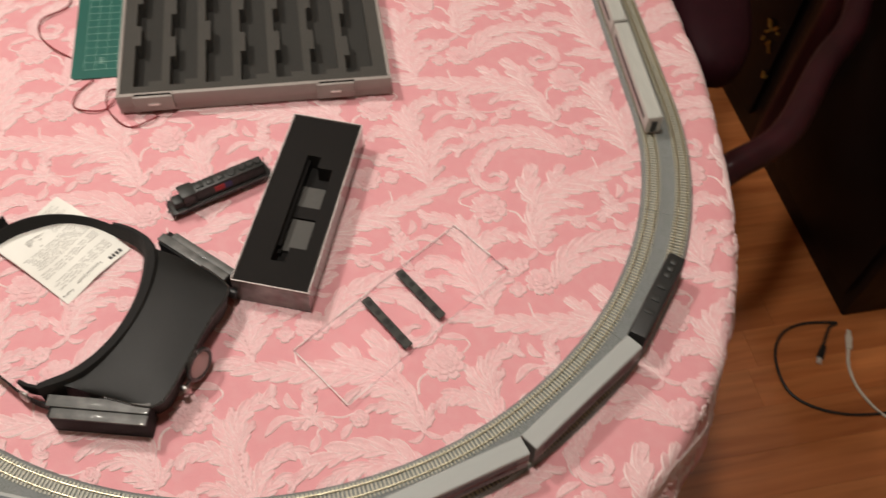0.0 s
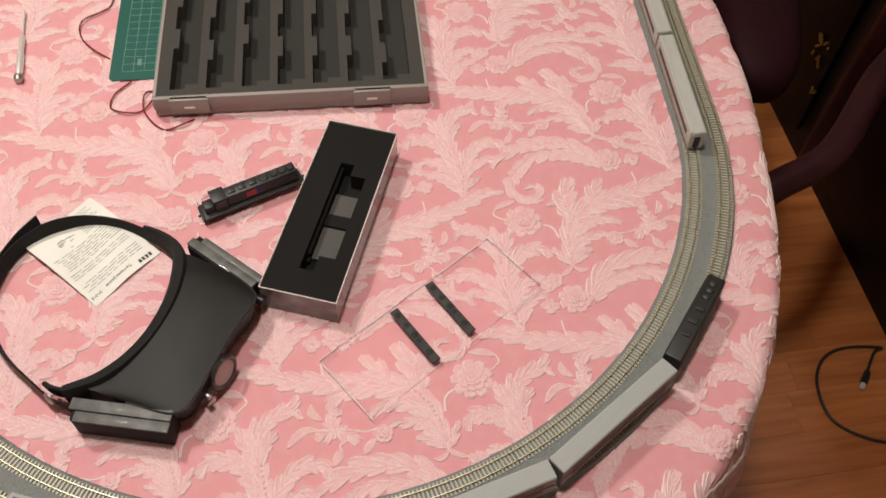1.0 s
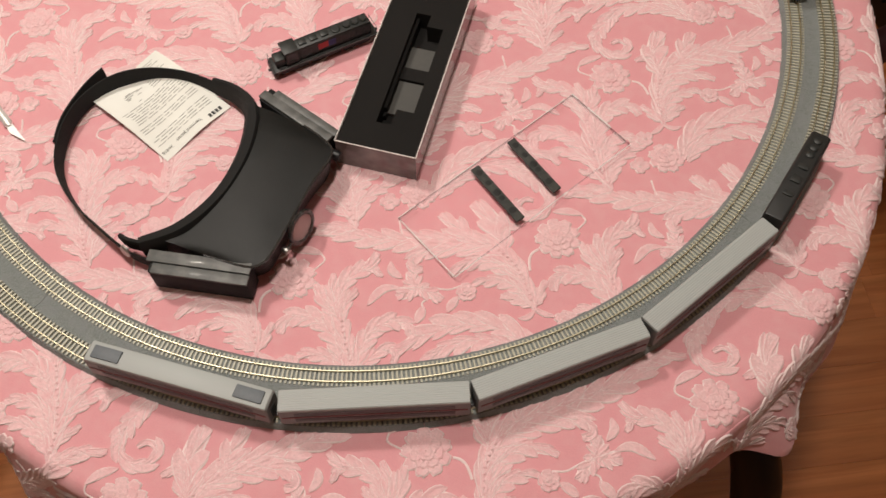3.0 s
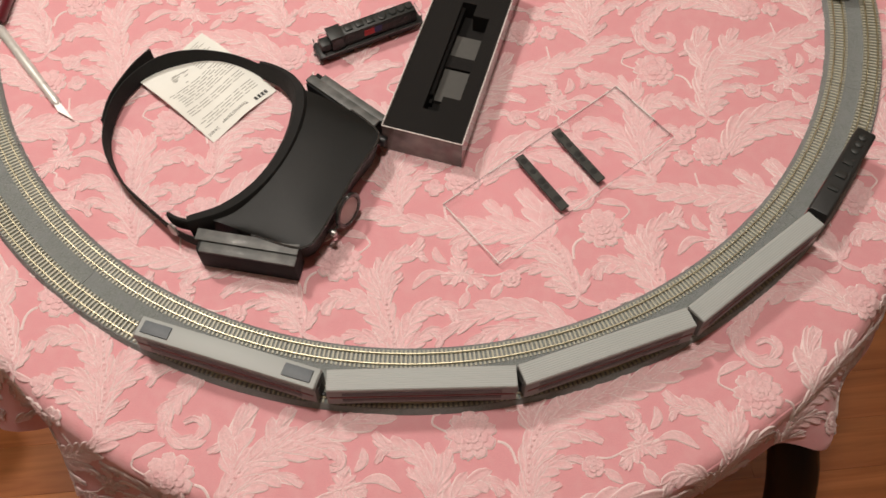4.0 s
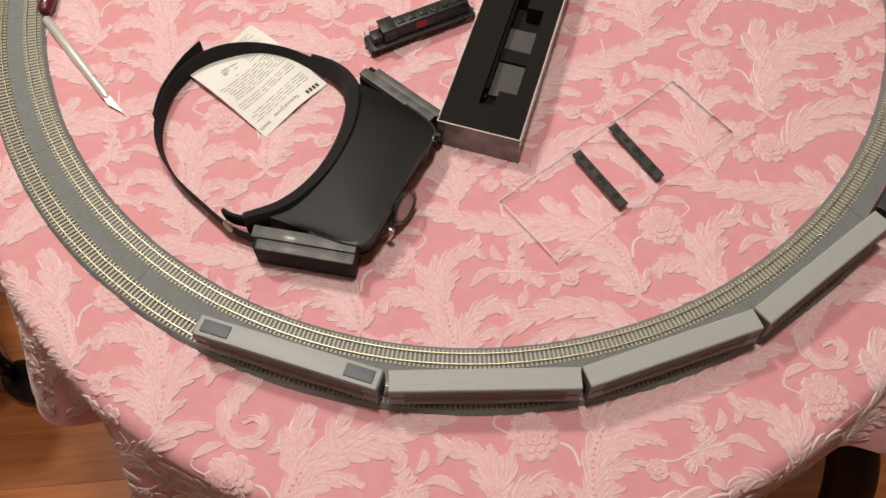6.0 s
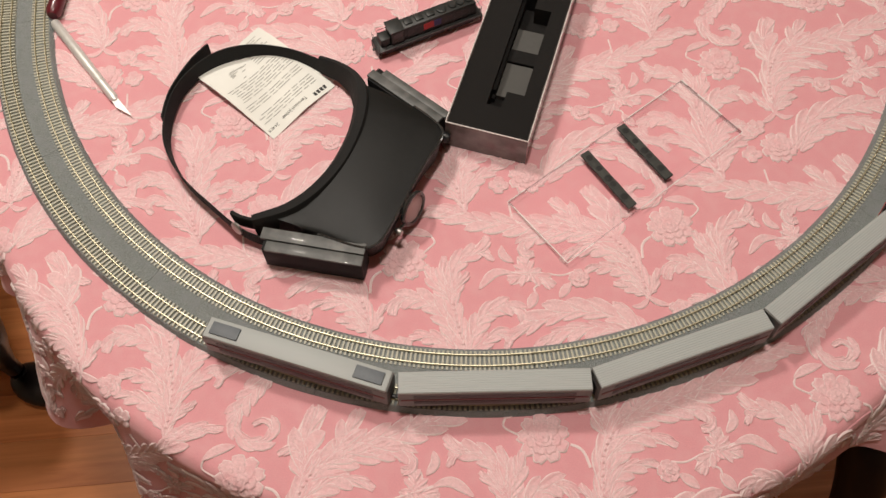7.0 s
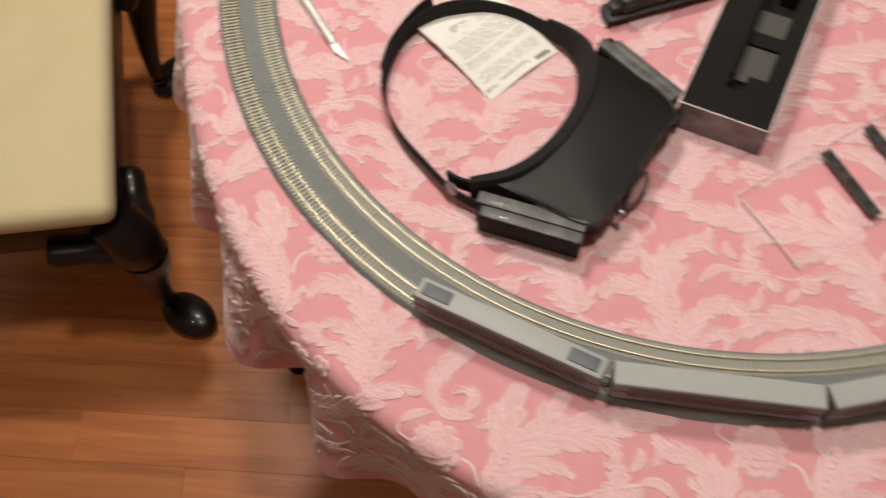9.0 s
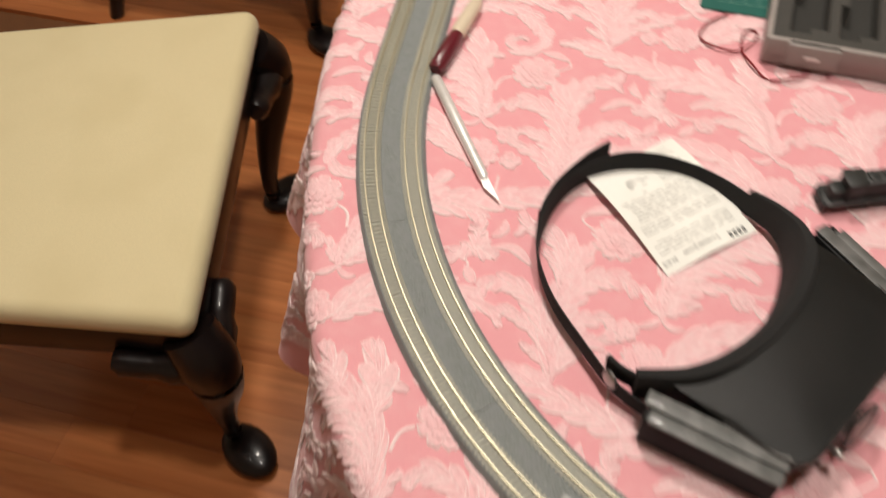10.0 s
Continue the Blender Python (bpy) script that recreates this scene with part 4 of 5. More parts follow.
# grey train case
case_at = (-0.242, 0.868, TOP + 0.003)
case = thing("train_case", case_at, 17.3, "grey plastic train case with empty grey foam slots", "case")
CW, CD, CH = 0.312, 0.225, 0.027
shell = bmesh.new()
box(0, CW, 0, 0.004, 0, CH, 0.001, shell), box(0, CW, CD - 0.004, CD, 0, CH, 0.001, shell)
box(0, 0.004, 0.004, CD - 0.004, 0, CH, 0.001, shell), box(CW - 0.004, CW, 0.004, CD - 0.004, 0, CH, 0.001, shell), box(0.004, CW - 0.004, 0.004, CD - 0.004, 0, 0.002, 0, shell)
part("shell", shell, CASE, case)
for x0, x1 in ((0.018, 0.062), (0.225, 0.268)):
    latch = part("latch", box(x0, x1, -0.004, 0.0005, 0.004, CH - 0.001, 0.001), CASE, case)
    part("latch_mark", box((x0 + x1) / 2 - 0.006, (x0 + x1) / 2 + 0.006, -0.0046, -0.0039, 0.013, 0.016, 0.0002), EDGE_GLINT_AND_MARK, latch, "pale raised mark")
    # a raised black strip stands for the shade inside the slot
    part("latch_slot", box(x0 - 0.001, x1 + 0.001, -0.0008, 0.0002, CH - 0.001, CH + 0.0006), FOAM_BLACK, latch, "black strip standing for the shade of the slot over the latch")
for x0, x1 in ((0.0, 0.02), (0.06, 0.228), (0.268, CW)):
    part("lip", box(x0, x1, -0.0022, 0.0, 0.012, CH + 0.001, 0.0006), CASE, case)
sx, first_x = 0.0405, 0.018
cx = [0.004]
for k in range(7):
    x = first_x + k * sx
    cx += [x, x + 0.006, x + 0.017, x + 0.0315]
cx.append(CW - 0.004)
NOTCH = (0.084, 0.062, 0.087, 0.063, 0.061, 0.059, 0.044)
cy = sorted({0.004, 0.015, 0.0225, 0.205, CD - 0.004} | set(NOTCH) | {n + 0.034 for n in NOTCH} | {n + 0.075 for n in NOTCH})


def slot(i, j):
    k, c, y = (i - 1) // 4, (i - 1) % 4, (cy[j] + cy[j + 1]) / 2
    if i == 0 or k > 6 or c == 3 or y < 0.015 or y > 0.205:
        return CH - 0.0015
    if c == 2 and y < 0.0225:
        return CH - 0.0015
    if c == 0 and (NOTCH[k] < y < NOTCH[k] + 0.034 or y > NOTCH[k] + 0.075):
        return CH - 0.0015
    return None


# Slot floor in a darker grey than the foam, painting the slots' shade.
part("base_sheet", box(0.005, CW - 0.005, 0.005, CD - 0.005, 0.002, 0.0045), material("slot_shade_grey", (0.030, 0.029, 0.026, 1), 0.95, spread=0.2, scale=600, bump=0.6, bump_scale=1100), case, "slot floor, coloured darker to stand for the shade in the slots")
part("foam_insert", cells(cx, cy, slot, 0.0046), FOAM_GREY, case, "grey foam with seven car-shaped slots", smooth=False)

# cutting mat under the case
mat = thing("cutting_mat", (-0.319, 0.909, TOP + 0.0012), 17.5, "green cutting mat with pale grid lines, partly under the case", "cutting mat")
part("sheet", prism([(0.004, 0), (0.22, 0), (0.22, 0.30), (0.004, 0.30), (0, 0.296), (0, 0.004)], 0, 0.0016), MAT_GREEN, mat)
gl = bmesh.new()
for k in range(16):
    box(0.014 + 0.0127 * k, 0.0144 + 0.0127 * k, 0.014, 0.29, 0.0015, 0.00175, 0, gl)
for k in range(22):
    box(0.014, 0.21, 0.014 + 0.0127 * k, 0.0144 + 0.0127 * k, 0.0015, 0.00178, 0, gl)
part("grid", gl, MAT_LINE, mat, "pale printed grid")
bars = bmesh.new()
for k in range(4):
    box(0.031, 0.036, 0.024 + 0.003 * k, 0.0255 + 0.003 * k, 0.0016, 0.00185, 0, bars)
part("printed_marks", bars, MAT_LINE, mat)

# red wires
for n, line in enumerate((
        [(-0.366, 1.09), (-0.374, 1.06), (-0.372, 1.03), (-0.392, 1.0), (-0.384, 0.975), (-0.36, 0.955), (-0.333, 0.945)],
        [(-0.292, 0.913), (-0.302, 0.888), (-0.298, 0.868), (-0.278, 0.864), (-0.262, 0.872), (-0.256, 0.893), (-0.262, 0.905), (-0.268, 0.895), (-0.262, 0.876), (-0.245, 0.858), (-0.226, 0.851), (-0.206, 0.862), (-0.20, 0.874)])):
    w = thing("feeder_wire", label="thin dark red wire curling from under the cutting mat", category="wire", group="feeder wires")
    part("strand", sweep(smooth_path([(x, y, TOP + 0.0035 + 0.002 * math.sin(3 * k)) for k, (x, y) in enumerate(line)], 6), 0.001, 6), WIRE, w)

# instruction leaflet
leaflet = thing("instruction_leaflet", (-0.2330, 0.676, TOP + 0.0018), -26.0, "creased white instruction leaflet with small grey print", "paper")
n, m = 24, 18
hw, hh = 0.0535, 0.0415
bend = lambda x, y: 0.003 + 0.0035 * math.cos(x * 30 + 0.4) * (0.4 + abs(y) / hh) + 0.0012 * math.sin(70 * y + 20 * x)
vs_ = [(-hw + 2 * hw * i / n, -hh + 2 * hh * j / m, bend(-hw + 2 * hw * i / n, -hh + 2 * hh * j / m)) for i in range(n + 1) for j in range(m + 1)]
low = len(vs_)
vs_ += [(x, y, z - 0.0003) for x, y, z in vs_]
q = lambda i, j: i * (m + 1) + j
fs = [(q(i, j), q(i + 1, j), q(i + 1, j + 1), q(i, j + 1)) for i in range(n) for j in range(m)]
fs += [tuple(low + k for k in f[::-1]) for f in fs]
raw("sheet", vs_, fs, PAPER, leaflet)


def column(bm, x, y0, y1, w, step=0.004):
    """A printed line across the sheet."""
    k = max(1, int((y1 - y0) / step))
    for i in range(k):
        a, b = y0 + (y1 - y0) * i / k, y0 + (y1 - y0) * (i + 1) / k
        bm.faces.new([bm.verts.new((q[0], q[1], bend(*q) + 0.00022)) for q in ((x, a), (x + w, a), (x + w, b), (x, b))])


def words(bm, text, x, y, size):
    """Lettering that reads towards -y, with its head towards +x."""
    cu = bpy.data.curves.new("lettering", "FONT")
    cu.body, cu.size = text, size
    ob = bpy.data.objects.new("lettering", cu)
    me = bpy.data.meshes.new_from_object(ob)
    for v in me.vertices:
        px, py = x + v.co.y, y - v.co.x
        v.co = (px, py, bend(px, py) + 0.0003)
    bm.from_mesh(me)
    bpy.data.objects.remove(ob), bpy.data.curves.remove(cu), bpy.data.meshes.remove(me)


ink = bmesh.new()
rng = random.Random(4)
for k in range(17):
    x = 0.036 - k * 0.0031
    if k in (4, 5, 9):
        continue
    y = 0.033
    while y > -0.030:
        run = rng.uniform(0.005, 0.016)
        column(ink, x, max(-0.036, y - run), y, 0.0009)
        y -= run + 0.0025
for k in range(10):
    x = -0.020 - k * 0.003
    column(ink, x, 0.008, 0.008 + rng.uniform(0.008, 0.026), 0.0008)
for k in range(14):
    x, y = rng.uniform(-0.034, -0.018), rng.uniform(-0.020, -0.004)
    column(ink, x, y, y + rng.uniform(0.002, 0.008), 0.001)
part("print", ink, INK, leaflet, "grey lines of print", smooth=False)
dark_ink = material("dark_ink", (0.05, 0.05, 0.05, 1), 0.8)
bar = bmesh.new()
for k in range(4):
    column(bar, 0.0455, 0.0345 - 0.0042 * k - 0.003, 0.0345 - 0.0042 * k, 0.0042)
part("brand_bar", bar, dark_ink, leaflet, "dark bars", smooth=False)
head = bmesh.new()
words(head, "Terminal Joiner", 0.0425, 0.012, 0.0052)
part("heading", head, dark_ink, leaflet, "dark heading letters", smooth=False)
item = bmesh.new()
words(item, "24-818", 0.0435, -0.0265, 0.0045)
part("item_number", item, dark_ink, leaflet, "dark printed number", smooth=False)

# hobby knife
kn = thing("hobby_knife", (-0.467, 0.692, TOP + 0.005), math.degrees(math.atan2(-0.0775, 0.106)), "silver hobby knife with a pointed blade", "knife")
part("handle", turned((0, 0, 0), (0.098, 0, 0), ((0, 0.004), (0.02, 0.0049), (0.75, 0.0049), (0.78, 0.0045), (1, 0.0045))), STEEL, kn)
col = bmesh.new()
for k in range(8):
    turned((0.098 + k * 0.0026, 0, 0), (0.1006 + k * 0.0026, 0, 0), ((0, 0.0041), (0.5, 0.0045), (1, 0.0041)), 16, col)
turned((0.119, 0, 0), (0.127, 0, 0), ((0, 0.0044), (0.4, 0.0046), (1, 0.002)), 16, col)
part("collet", col, STEEL, kn, "knurled collet")
part("blade", prism([(0.124, -0.003), (0.134, -0.004), (0.153, 0.003), (0.124, 0.003)], -0.0003, 0.0003), STEEL, kn)

# screwdriver with the dark red end
sd = thing("screwdriver", (-0.4705, 0.697, TOP + 0.0085), 103, "screwdriver with a milky handle and a dark red end", "screwdriver")
part("grip_end", turned((0, 0, 0), (0.05, 0, 0), ((0, 0.005), (0.08, 0.0078), (0.8, 0.0078), (1, 0.0065))), material("dark_red_grip", (0.10, 0.006, 0.014, 1), 0.3, coat=0.4), sd, "dark red grip end")
part("handle", turned((0.05, 0, 0), (0.105, 0, 0), ((0, 0.0066), (0.1, 0.0075), (0.8, 0.007), (1, 0.004))), CREAM_HANDLE, sd)
part("blade", cyl((0.105, 0, 0), (0.17, 0, 0), 0.002, seg=10), STEEL, sd)

# precision screwdriver
ps = thing("precision_screwdriver", (-0.4185, 0.884, TOP + 0.0055), math.degrees(math.atan2(0.121, -0.052)), "thin steel precision screwdriver", "screwdriver")
part("cap", turned((-0.002, 0, 0), (0.008, 0, 0), ((0, 0.004), (0.3, 0.0054), (0.8, 0.0054), (1, 0.0035))), STEEL_DULL, ps)
part("handle", turned((0.008, 0, 0), (0.078, 0, 0), ((0, 0.003), (0.1, 0.0042), (0.5, 0.0042), (0.55, 0.0034), (0.9, 0.0034), (1, 0.002))), STEEL, ps)
part("shaft", turned((0.078, 0, 0), (0.125, 0, 0), ((0, 0.0012), (0.9, 0.0012), (1, 0.0008))), STEEL, ps)

# headband magnifier
mg = thing("headband_magnifier", (0, 0, TOP + 0.001), 0, "black headband magnifier with clip-on lights and a loupe", "magnifier")
arcA = smooth_path([(-0.174, 0.519, 0.034), (-0.146, 0.540, 0.038), (-0.126, 0.575, 0.041), (-0.119, 0.615, 0.041), (-0.124, 0.650, 0.039), (-0.134, 0.674, 0.035)], 6)
arcB = smooth_path([(-0.120, 0.513, 0.033), (-0.086, 0.510, 0.033), (-0.071, 0.514, 0.033), (-0.063, 0.532, 0.034), (-0.052, 0.60, 0.034), (-0.044, 0.634, 0.033), (-0.051, 0.648, 0.033), (-0.078, 0.662, 0.033)], 5)
k = len(arcA)
rowsB = [arcB[round(i * (len(arcB) - 1) / (k - 1))] for i in range(k)]
bm = bmesh.new()
grid = []
steps = 10
for a, b in zip(arcA, rowsB):
    grid.append([bm.verts.new(a.lerp(b, j / steps) + Vector((0, 0, 0.002 * math.sin(math.pi * j / steps)))) for j in range(steps + 1)])
for i in range(k - 1):
    for j in range(steps):
        bm.faces.new((grid[i][j], grid[i + 1][j], grid[i + 1][j + 1], grid[i][j + 1]))
# walls under the hood
for loop, pull in (([g[-1] for g in grid], 0.006), ([grid[0][j] for j in range(steps + 1)], 0.0), ([grid[-1][j] for j in range(steps + 1)], 0.0)):
    centre = Vector((-0.10, 0.585, 0))
    lows = []
    for v in loop:
        d = (centre - v.co).xy.normalized()
        lows.append(bm.verts.new((v.co.x + d.x * pull, v.co.y + d.y * pull, 0.006)))
    for a, b, c, d in zip(loop, loop[1:], lows[1:], lows):
        bm.faces.new((a, b, c, d))
bmesh.ops.recalc_face_normals(bm, faces=bm.faces)
bmesh.ops.solidify(bm, geom=bm.faces[:], thickness=0.0016)
visor = part("visor", bm, BLACK_SATIN, mg)
ridge = sweep([p + Vector((0, 0, 0.0004)) for p in rowsB], 0.0013, 8)
part("visor_edge", ridge, GLOSS_BLACK, visor)
pad_line = [(p.x, p.y) for p in smooth_path([(-0.180, 0.5145, 0), (-0.149, 0.534, 0), (-0.129, 0.570, 0), (-0.122, 0.613, 0), (-0.127, 0.652, 0), (-0.141, 0.678, 0), (-0.160, 0.692, 0), (-0.184, 0.6995, 0)], 6)]
pad_at = np.linspace(0, 1, len(pad_line))
part("brow_pad", strip(pad_line, 0.008, np.interp(pad_at, [0, 0.15, 0.5, 0.62, 0.8, 1], [0.036, 0.043, 0.0445, 0.043, 0.033, 0.026]).tolist(), np.interp(pad_at, [0, 0.15, 0.58, 0.75, 1], [0.011, 0.0155, 0.0155, 0.009, 0.004]).tolist(), lean=-0.10), BLACK_CLOTH, mg, "soft black brow pad")
loop = smooth_path([(-0.146, 0.688, 0), (-0.170, 0.696, 0), (-0.213, 0.705, 0), (-0.253, 0.701, 0), (-0.283, 0.684, 0), (-0.301, 0.652, 0), (-0.3035, 0.617, 0), (-0.291, 0.578, 0), (-0.262, 0.547, 0), (-0.222, 0.524, 0), (-0.190, 0.509, 0), (-0.165, 0.505, 0)], 6)
part("pad_end", strip([(p.x, p.y) for p in smooth_path([(-0.201, 0.5195, 0), (-0.192, 0.5170, 0), (-0.178, 0.5170, 0)], 6)], 0.010, 0.028, 0.0045, lean=-0.10), BLACK_CLOTH, mg)
part("headband", strip([(p.x, p.y) for p in loop], 0.003, 0.021, 0.0018, lean=-0.10), BLACK_CLOTH, mg)
part("strap_end", strip([(p.x, p.y) for p in smooth_path([(-0.296, 0.692, 0), (-0.3045, 0.668, 0), (-0.309, 0.63, 0), (-0.304, 0.600, 0)], 6)], 0.004, 0.022, 0.0024), BLACK_CLOTH, mg)
part("button", turned((-0.1935, 0.5085, 0.0185), (-0.1945, 0.5062, 0.0190), ((0, 0.0062), (0.7, 0.0062), (1, 0.0048))), STEEL_DULL, mg, "steel snap button")
lower = part("light_housing", box(-0.045, 0.042, -0.010, 0.010, 0.001, 0.031, 0.0012, m=pose(-0.1185, 0.5020, 0, 0, 0, 4.5)), BLACK_MATTE, mg, "black clip-on light")
part("housing_top", box(-0.048, 0.042, -0.0035, 0.0075, 0.0318, 0.0338, 0.0006, m=pose(-0.1185, 0.5040, 0, 0, 0, 4.5)), LED_GREY, lower, "glossy grey cover")
part("housing_ledge", box(-0.042, 0.042, -0.0135, -0.0038, 0.0300, 0.0322, 0.0006, m=pose(-0.1185, 0.5040, 0, 0, 0, 4.5)), LED_GREY, lower)
upper = part("light_housing", box(-0.042, 0.042, -0.0085, 0.0085, 0.001, 0.031, 0.0012, m=pose(-0.0885, 0.6735, 0, 0, 0, -25)), BLACK_MATTE, mg, "black clip-on light")
part("housing_top", box(-0.043, 0.043, -0.0070, 0.0024, 0.031, 0.034, 0.0008, m=pose(-0.0885, 0.6735, 0, 0, 0, -25)), LED_GREY, upper, "glossy grey cover")
part("housing_ledge", box(-0.034, 0.044, 0.0027, 0.0105, 0.0300, 0.0326, 0.0008, m=pose(-0.0885, 0.6735, 0, 0, 0, -25)), LED_GREY, upper)
ring_mid, ring_a, ring_b = Vector((-0.0510, 0.5635, 0.0225)), Vector((0.06, 0.62, 0.78)).normalized(), Vector((-0.32, -0.733, 0.60)).normalized()
ring_pts = [ring_mid + 0.0148 * (math.cos(a) * ring_a + math.sin(a) * ring_b) for a in (2 * math.pi * i / 28 for i in range(28))]
loupe = part("loupe_ring", sweep(ring_pts, 0.0023, 8, closed=True), GLOSS_BLACK, mg, "round swing-out loupe")
disc = bmesh.new()
bmesh.ops.create_cone(disc, cap_ends=True, segments=28, radius1=0.0138, radius2=0.0138, depth=0.0016)
disc.transform(Matrix.Translation(ring_mid) @ ring_a.cross(ring_b).to_track_quat("Z", "Y").to_matrix().to_4x4())
part("loupe_lens", disc, LENS, loupe).visible_shadow = False
part("hinge_screw", turned((-0.060, 0.5385, 0.024), (-0.053, 0.536, 0.025), ((0, 0.0018), (0.4, 0.0030), (0.8, 0.0030), (1, 0.0020))), STEEL_DULL, mg, "steel thumb screw")
part("loupe_arm", cyl((-0.058, 0.538, 0.021), (-0.054, 0.549, 0.021), 0.0012, seg=8), GLOSS_BLACK, mg)
part("hinge", turned((-0.052, 0.648, 0.018), (-0.040, 0.646, 0.018), ((0, 0.005), (0.8, 0.005), (1, 0.004))), BLACK_PLASTIC, mg)

# ---- chairs ----


def cabriole(m):
    """A cabriole leg: knee and slim ankle, from under the seat down to its pad foot."""
    line = smooth_path([(0.034, 0, 0.37), (0.056, 0, 0.33), (0.056, 0, 0.27), (0.024, 0, 0.17), (0.004, 0, 0.09), (0.002, 0, 0.035)], 6)
    rad = np.interp(np.linspace(0, 1, len(line)), [0, 0.2, 0.4, 0.6, 0.8, 1], [0.036, 0.040, 0.034, 0.023, 0.015, 0.013]).tolist()
    return sweep(line, rad, 14, m=m)


def pad_foot(m):
    bm = bmesh.new()
    bmesh.ops.create_uvsphere(bm, u_segments=20, v_segments=12, radius=1.0)
    for v in bm.verts:
        v.co = Vector((0.034 + v.co.x * 0.054, v.co.y * 0.036, 0.020 + v.co.z * 0.020))
    bm.transform(m)
    return bm


def side_chair(label):
    """A dining chair with a padded seat, cabriole front legs and a splat back; x runs along the front edge, y to the back."""
    ch = thing("dining_chair", label=label, category="chair", group="dining chairs")
    wide, deep = 0.583, 0.50
    seat = bmesh.new()
    box(-wide / 2, wide / 2, 0, deep, 0.385, 0.432, 0.021, seat, seg=5)
    rail = box(-wide / 2 + 0.012, wide / 2 - 0.012, 0.012, deep - 0.012, 0.322, 0.384, 0.006)
    for v in seat.verts[:] + rail.verts[:]:
        v.co.x *= 1 - 0.17 * v.co.y / deep
    part("seat", seat, CREAM_SEAT, ch, "padded cream seat")
    part("seat_rail", rail, DARK_WOOD, ch)
    for sx_ in (-1, 1):
        at = pose(sx_ * (wide / 2 - 0.052), 0.045, 0, 0, 0, -45 if sx_ > 0 else -135)
        lg = part("front_leg", cabriole(at), DARK_WOOD, ch)
        part("pad_foot", pad_foot(at), DARK_WOOD, lg)
        for dx, dy in ((-sx_ * 0.085, 0), (0, 0.085)):
            part("knee_bracket", sweep(smooth_path([(sx_ * (wide / 2 - 0.012), 0.0, 0.315), (sx_ * (wide / 2 - 0.012) + dx * 0.8, 0.004 + dy * 0.8, 0.318), (sx_ * (wide / 2 - 0.012) + dx * 1.4, 0.006 + dy * 1.4, 0.330)], 4), [0.026] * 4 + [0.020] * 4 + [0.014], 10), DARK_WOOD, lg)
        part("back_leg", sweep([(sx_ * (wide / 2 - 0.09), deep - 0.03, 0.38), (sx_ * (wide / 2 - 0.09), deep - 0.02, 0.2), (sx_ * (wide / 2 - 0.085), deep + 0.04, 0.0)], [0.02, 0.018, 0.016], 10), DARK_WOOD, ch)
        part("back_post", sweep(smooth_path([(sx_ * (wide / 2 - 0.09), deep - 0.02, 0.38), (sx_ * (wide / 2 - 0.08), deep + 0.02, 0.7), (sx_ * (wide / 2 - 0.07), deep + 0.09, 1.0)], 6), 0.019, 10), DARK_WOOD, ch)
    part("crest_rail", sweep(smooth_path([(-wide / 2 + 0.06, deep + 0.09, 0.99), (-0.1, deep + 0.11, 1.03), (0.1, deep + 0.11, 1.03), (wide / 2 - 0.06, deep + 0.09, 0.99)], 6), 0.026, 10, flat=1.2), DARK_WOOD, ch)
    part("splat", box(-0.06, 0.06, -0.006, 0.006, 0, 0.56, 0.003, m=pose(0, deep, 0.46, -10, 0, 0)), DARK_WOOD, ch)
    return ch


near = side_chair("dark wooden dining chair with a padded cream seat")
CH_TURN = math.degrees(math.atan2(0.461, -0.322))
near.matrix_basis = pose(-0.8520, 0.7200, 0, 0, 0, CH_TURN)
far = copy_thing(near, pose(-1.35, 1.55, 0, 0, 0, CH_TURN - 8))

# armchair on the other side, of dark red wood and leather
arm = thing("armchair", (0, 0, 0), 0, "dark red armchair with a curved wooden arm", "chair")
part("arm_rail", sweep(smooth_path([(0.43, 0.955, 0.60), (0.499, 1.036, 0.62), (0.587, 1.124, 0.62), (0.66, 1.285, 0.62), (0.72, 1.40, 0.62), (0.76, 1.58, 0.62)], 6), 0.0215, 12, flat=0.85), MAHOGANY, arm)
part("arm_post", sweep(smooth_path([(0.455, 0.975, 0.60), (0.45, 0.96, 0.5), (0.50, 1.0, 0.35), (0.49, 0.99, 0.0)], 5), 0.02, 10), MAHOGANY, arm)
part("back_leg", sweep([(0.76, 1.58, 0.62), (0.77, 1.62, 0.3), (0.80, 1.70, 0.0)], 0.022, 10), MAHOGANY, arm)
pad = bmesh.new()
bmesh.ops.create_uvsphere(pad, u_segments=28, v_segments=16, radius=1.0)
for v in pad.verts:
    v.co = Vector((math.copysign(abs(v.co.x) ** 0.8, v.co.x) * 0.062, math.copysign(abs(v.co.y) ** 0.7, v.co.y) * 0.175, math.copysign(abs(v.co.z) ** 0.7, v.co.z) * 0.05))
pad.transform(pose(0.470, 1.345, 0.66, 0, 6, 2))
part("arm_cushion", pad, MAROON, arm, "maroon leather arm pad")
part("pad_post", sweep([(0.45, 1.2, 0.64), (0.46, 1.22, 0.3), (0.46, 1.22, 0.0)], 0.022, 10), MAHOGANY, arm)
part("back_rail", sweep(smooth_path([(0.47, 1.44, 0.66), (0.60, 1.60, 0.68), (0.76, 1.58, 0.62)], 6), 0.03, 10), MAHOGANY, arm)

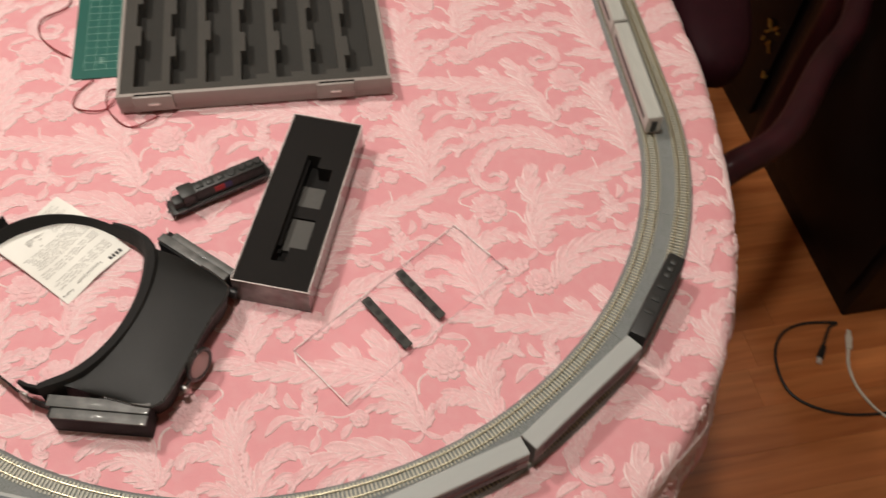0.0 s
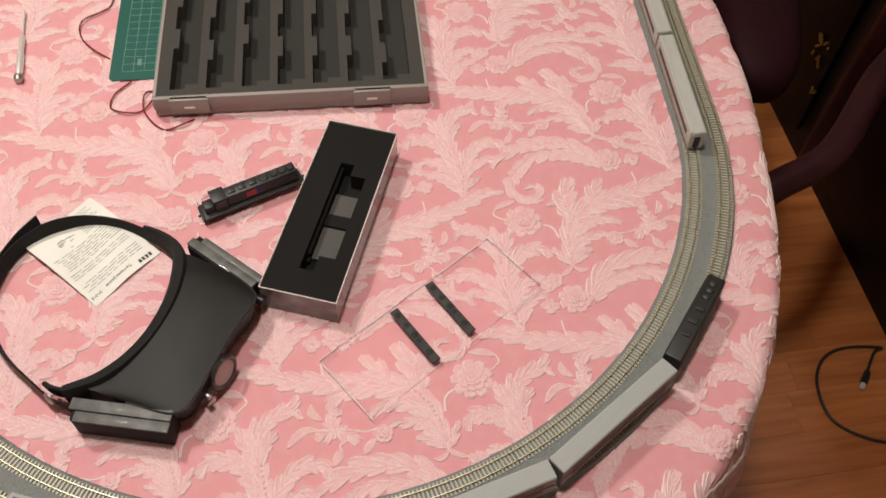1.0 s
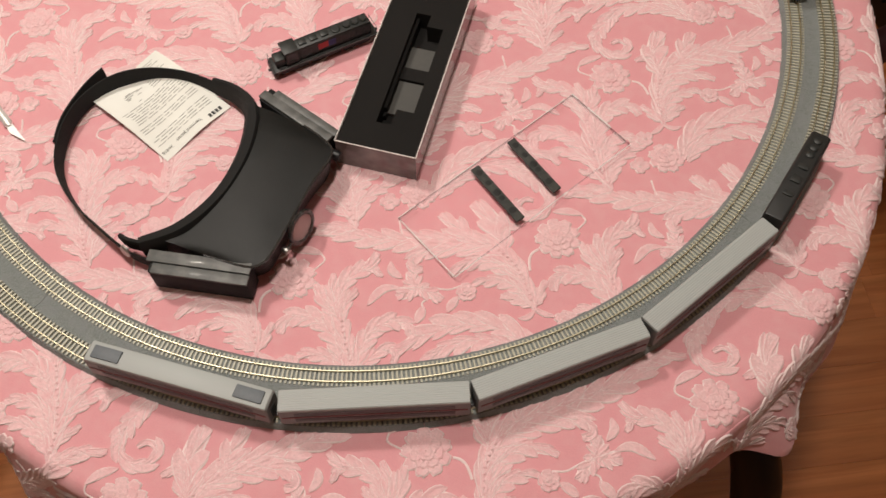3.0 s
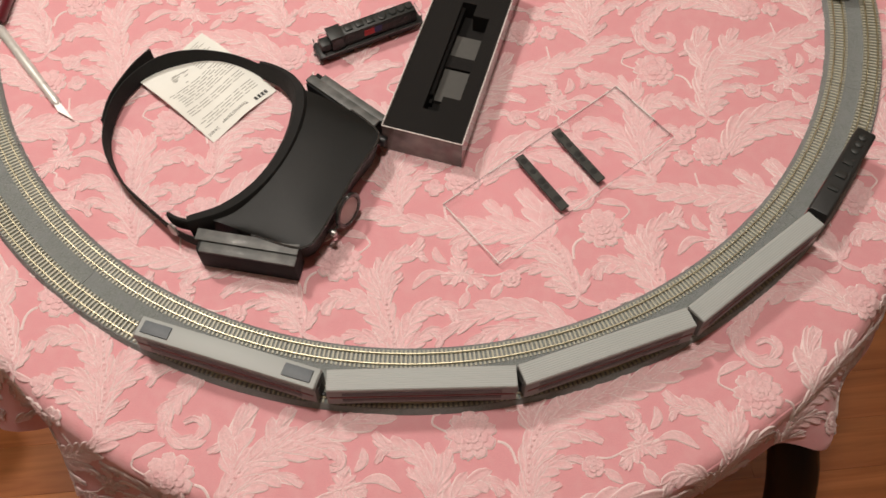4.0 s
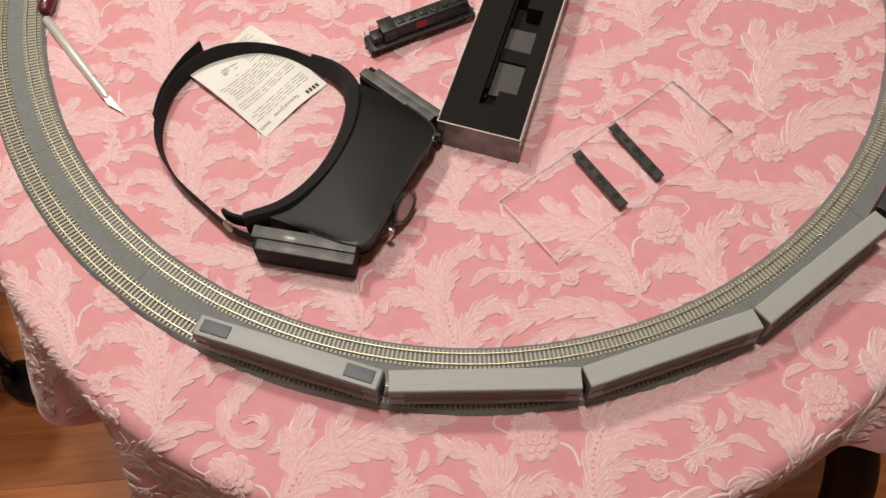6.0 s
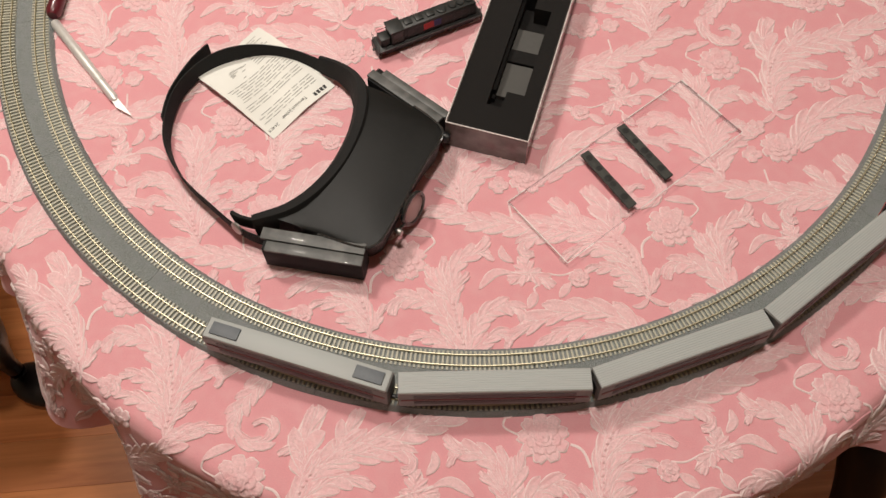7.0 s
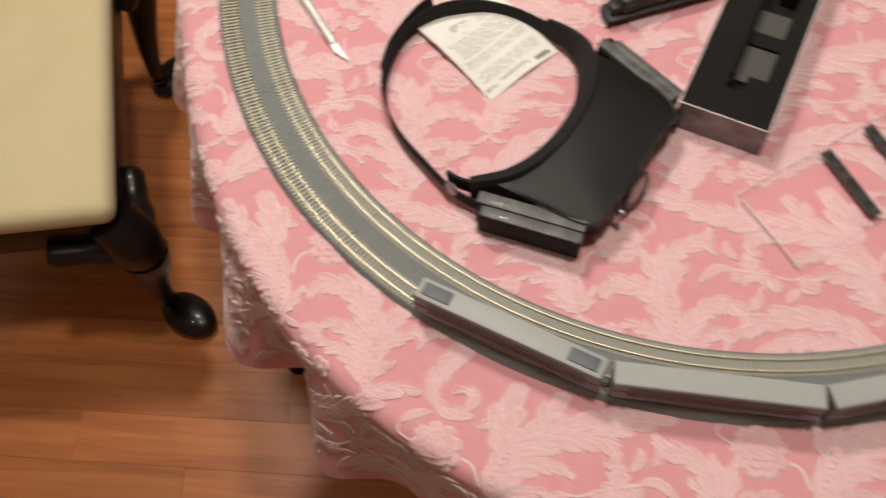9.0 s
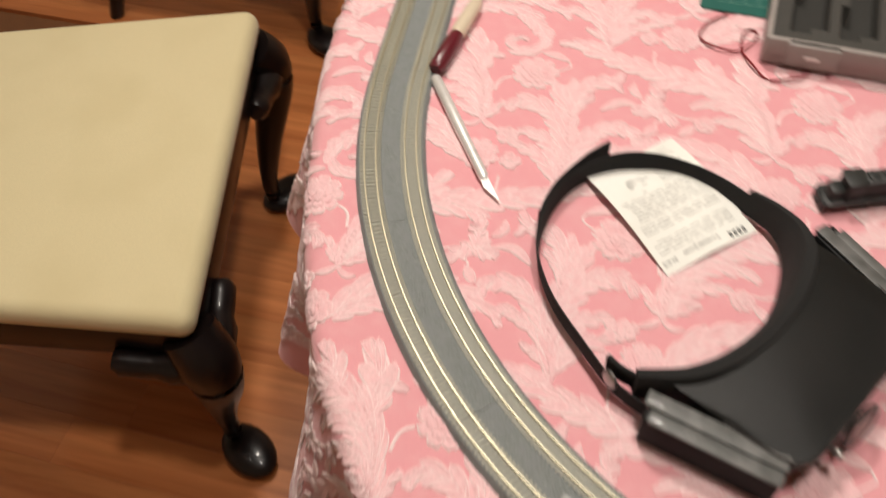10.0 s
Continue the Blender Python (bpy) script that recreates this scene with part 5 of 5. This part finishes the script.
# black lacquer cabinet
cab_at = pose(0.945, 1.260, 0, 0, 0, 19.4)
cb = thing("cabinet", label="tall black lacquer cabinet with brass mounts", category="cabinet")
cb.matrix_basis = cab_at
part("body", box(0, 0.55, 0, 1.0, 0.0, 0.78, 0.006), LACQUER, cb)
for y in (0.25, 0.75):
    part("door", box(-0.012, -0.001, y - 0.23, y + 0.23, 0.06, 0.72, 0.003), LACQUER, cb)
rng = random.Random(2)
for k in range(10):
    y, z = 0.548 + rng.uniform(-0.035, 0.035), 0.24 + rng.uniform(-0.055, 0.055)
    part("brass_fitting", sweep([(-0.016, y, z), (-0.019, y + rng.uniform(-0.02, 0.02), z + rng.uniform(-0.02, 0.02))], 0.0035, 6), BRASS, cb)

# cables on the floor
for nm, label, mt, rad, line in (
        ("usb_cable", "black cable with a plug, looped on the floor", RUBBER, 0.003, [(0.898, 1.178), (0.915, 1.225), (0.93, 1.24), (0.86, 1.225), (0.815, 1.19), (0.80, 1.13), (0.825, 1.06), (0.90, 1.035), (1.0, 1.05), (1.12, 1.10), (1.2, 1.2)]),
        ("white_cable", "white cable with a plug lying on the floor", WHITE_CABLE, 0.0032, [(0.949, 1.181), (0.945, 1.14), (0.96, 1.09), (1.005, 1.042), (1.08, 1.02), (1.18, 1.03)])):
    cbl = thing(nm, label=label, category="cable")
    part("cord", sweep(smooth_path([(x, y, rad) for x, y in line], 6), rad, 8), mt, cbl)
    d = (Vector(line[0]) - Vector(line[1])).normalized()
    a = Vector((*line[0], 0.006))
    part("plug", sweep([a, a + Vector((d.x, d.y, 0)) * 0.03], [0.006, 0.0075], 8, flat=0.7), mt, cbl)
    part("plug_tip", sweep([a + Vector((d.x, d.y, 0)) * 0.03, a + Vector((d.x, d.y, 0)) * 0.044], 0.005, 8, flat=0.5), STEEL if mt is RUBBER else mt, cbl)

# ---- floor boards ----
TURN_F = 20.0
turn_m = pose(0, 0, 0, 0, 0, TURN_F)
wide, total = 0.083, 0
meshes = {}
rng = random.Random(7)
for row in range(-45, 46):
    x = -3.6 + rng.uniform(-0.6, 0.0)
    while x < 3.6:
        length = rng.choice((0.5, 0.7, 0.9, 1.1))
        mid = turn_m @ Vector((x + length / 2, row * wide, 0)) + Vector((0, 0.7, 0))
        x += length
        reach = turn_m.to_3x3() @ Vector((length / 2, 0, 0))
        if not all(X0 + 0.03 < mid.x + k * reach.x < X1 - 0.03 and Y0 + 0.03 < mid.y + k * reach.y < Y1 - 0.03 for k in (-1, 1)):
            continue
        if length not in meshes:
            meshes[length] = mesh_of("board", box(-length / 2 + 0.0001, length / 2 - 0.0001, -wide / 2 + 0.0001, wide / 2 - 0.0001, -0.013, 0.0, 0.0003, seg=1), OAK, False)
        ob = new("board", meshes[length])
        ob.parent = floor
        ob.matrix_basis = pose(mid.x, mid.y, 0, 0, 0, TURN_F)
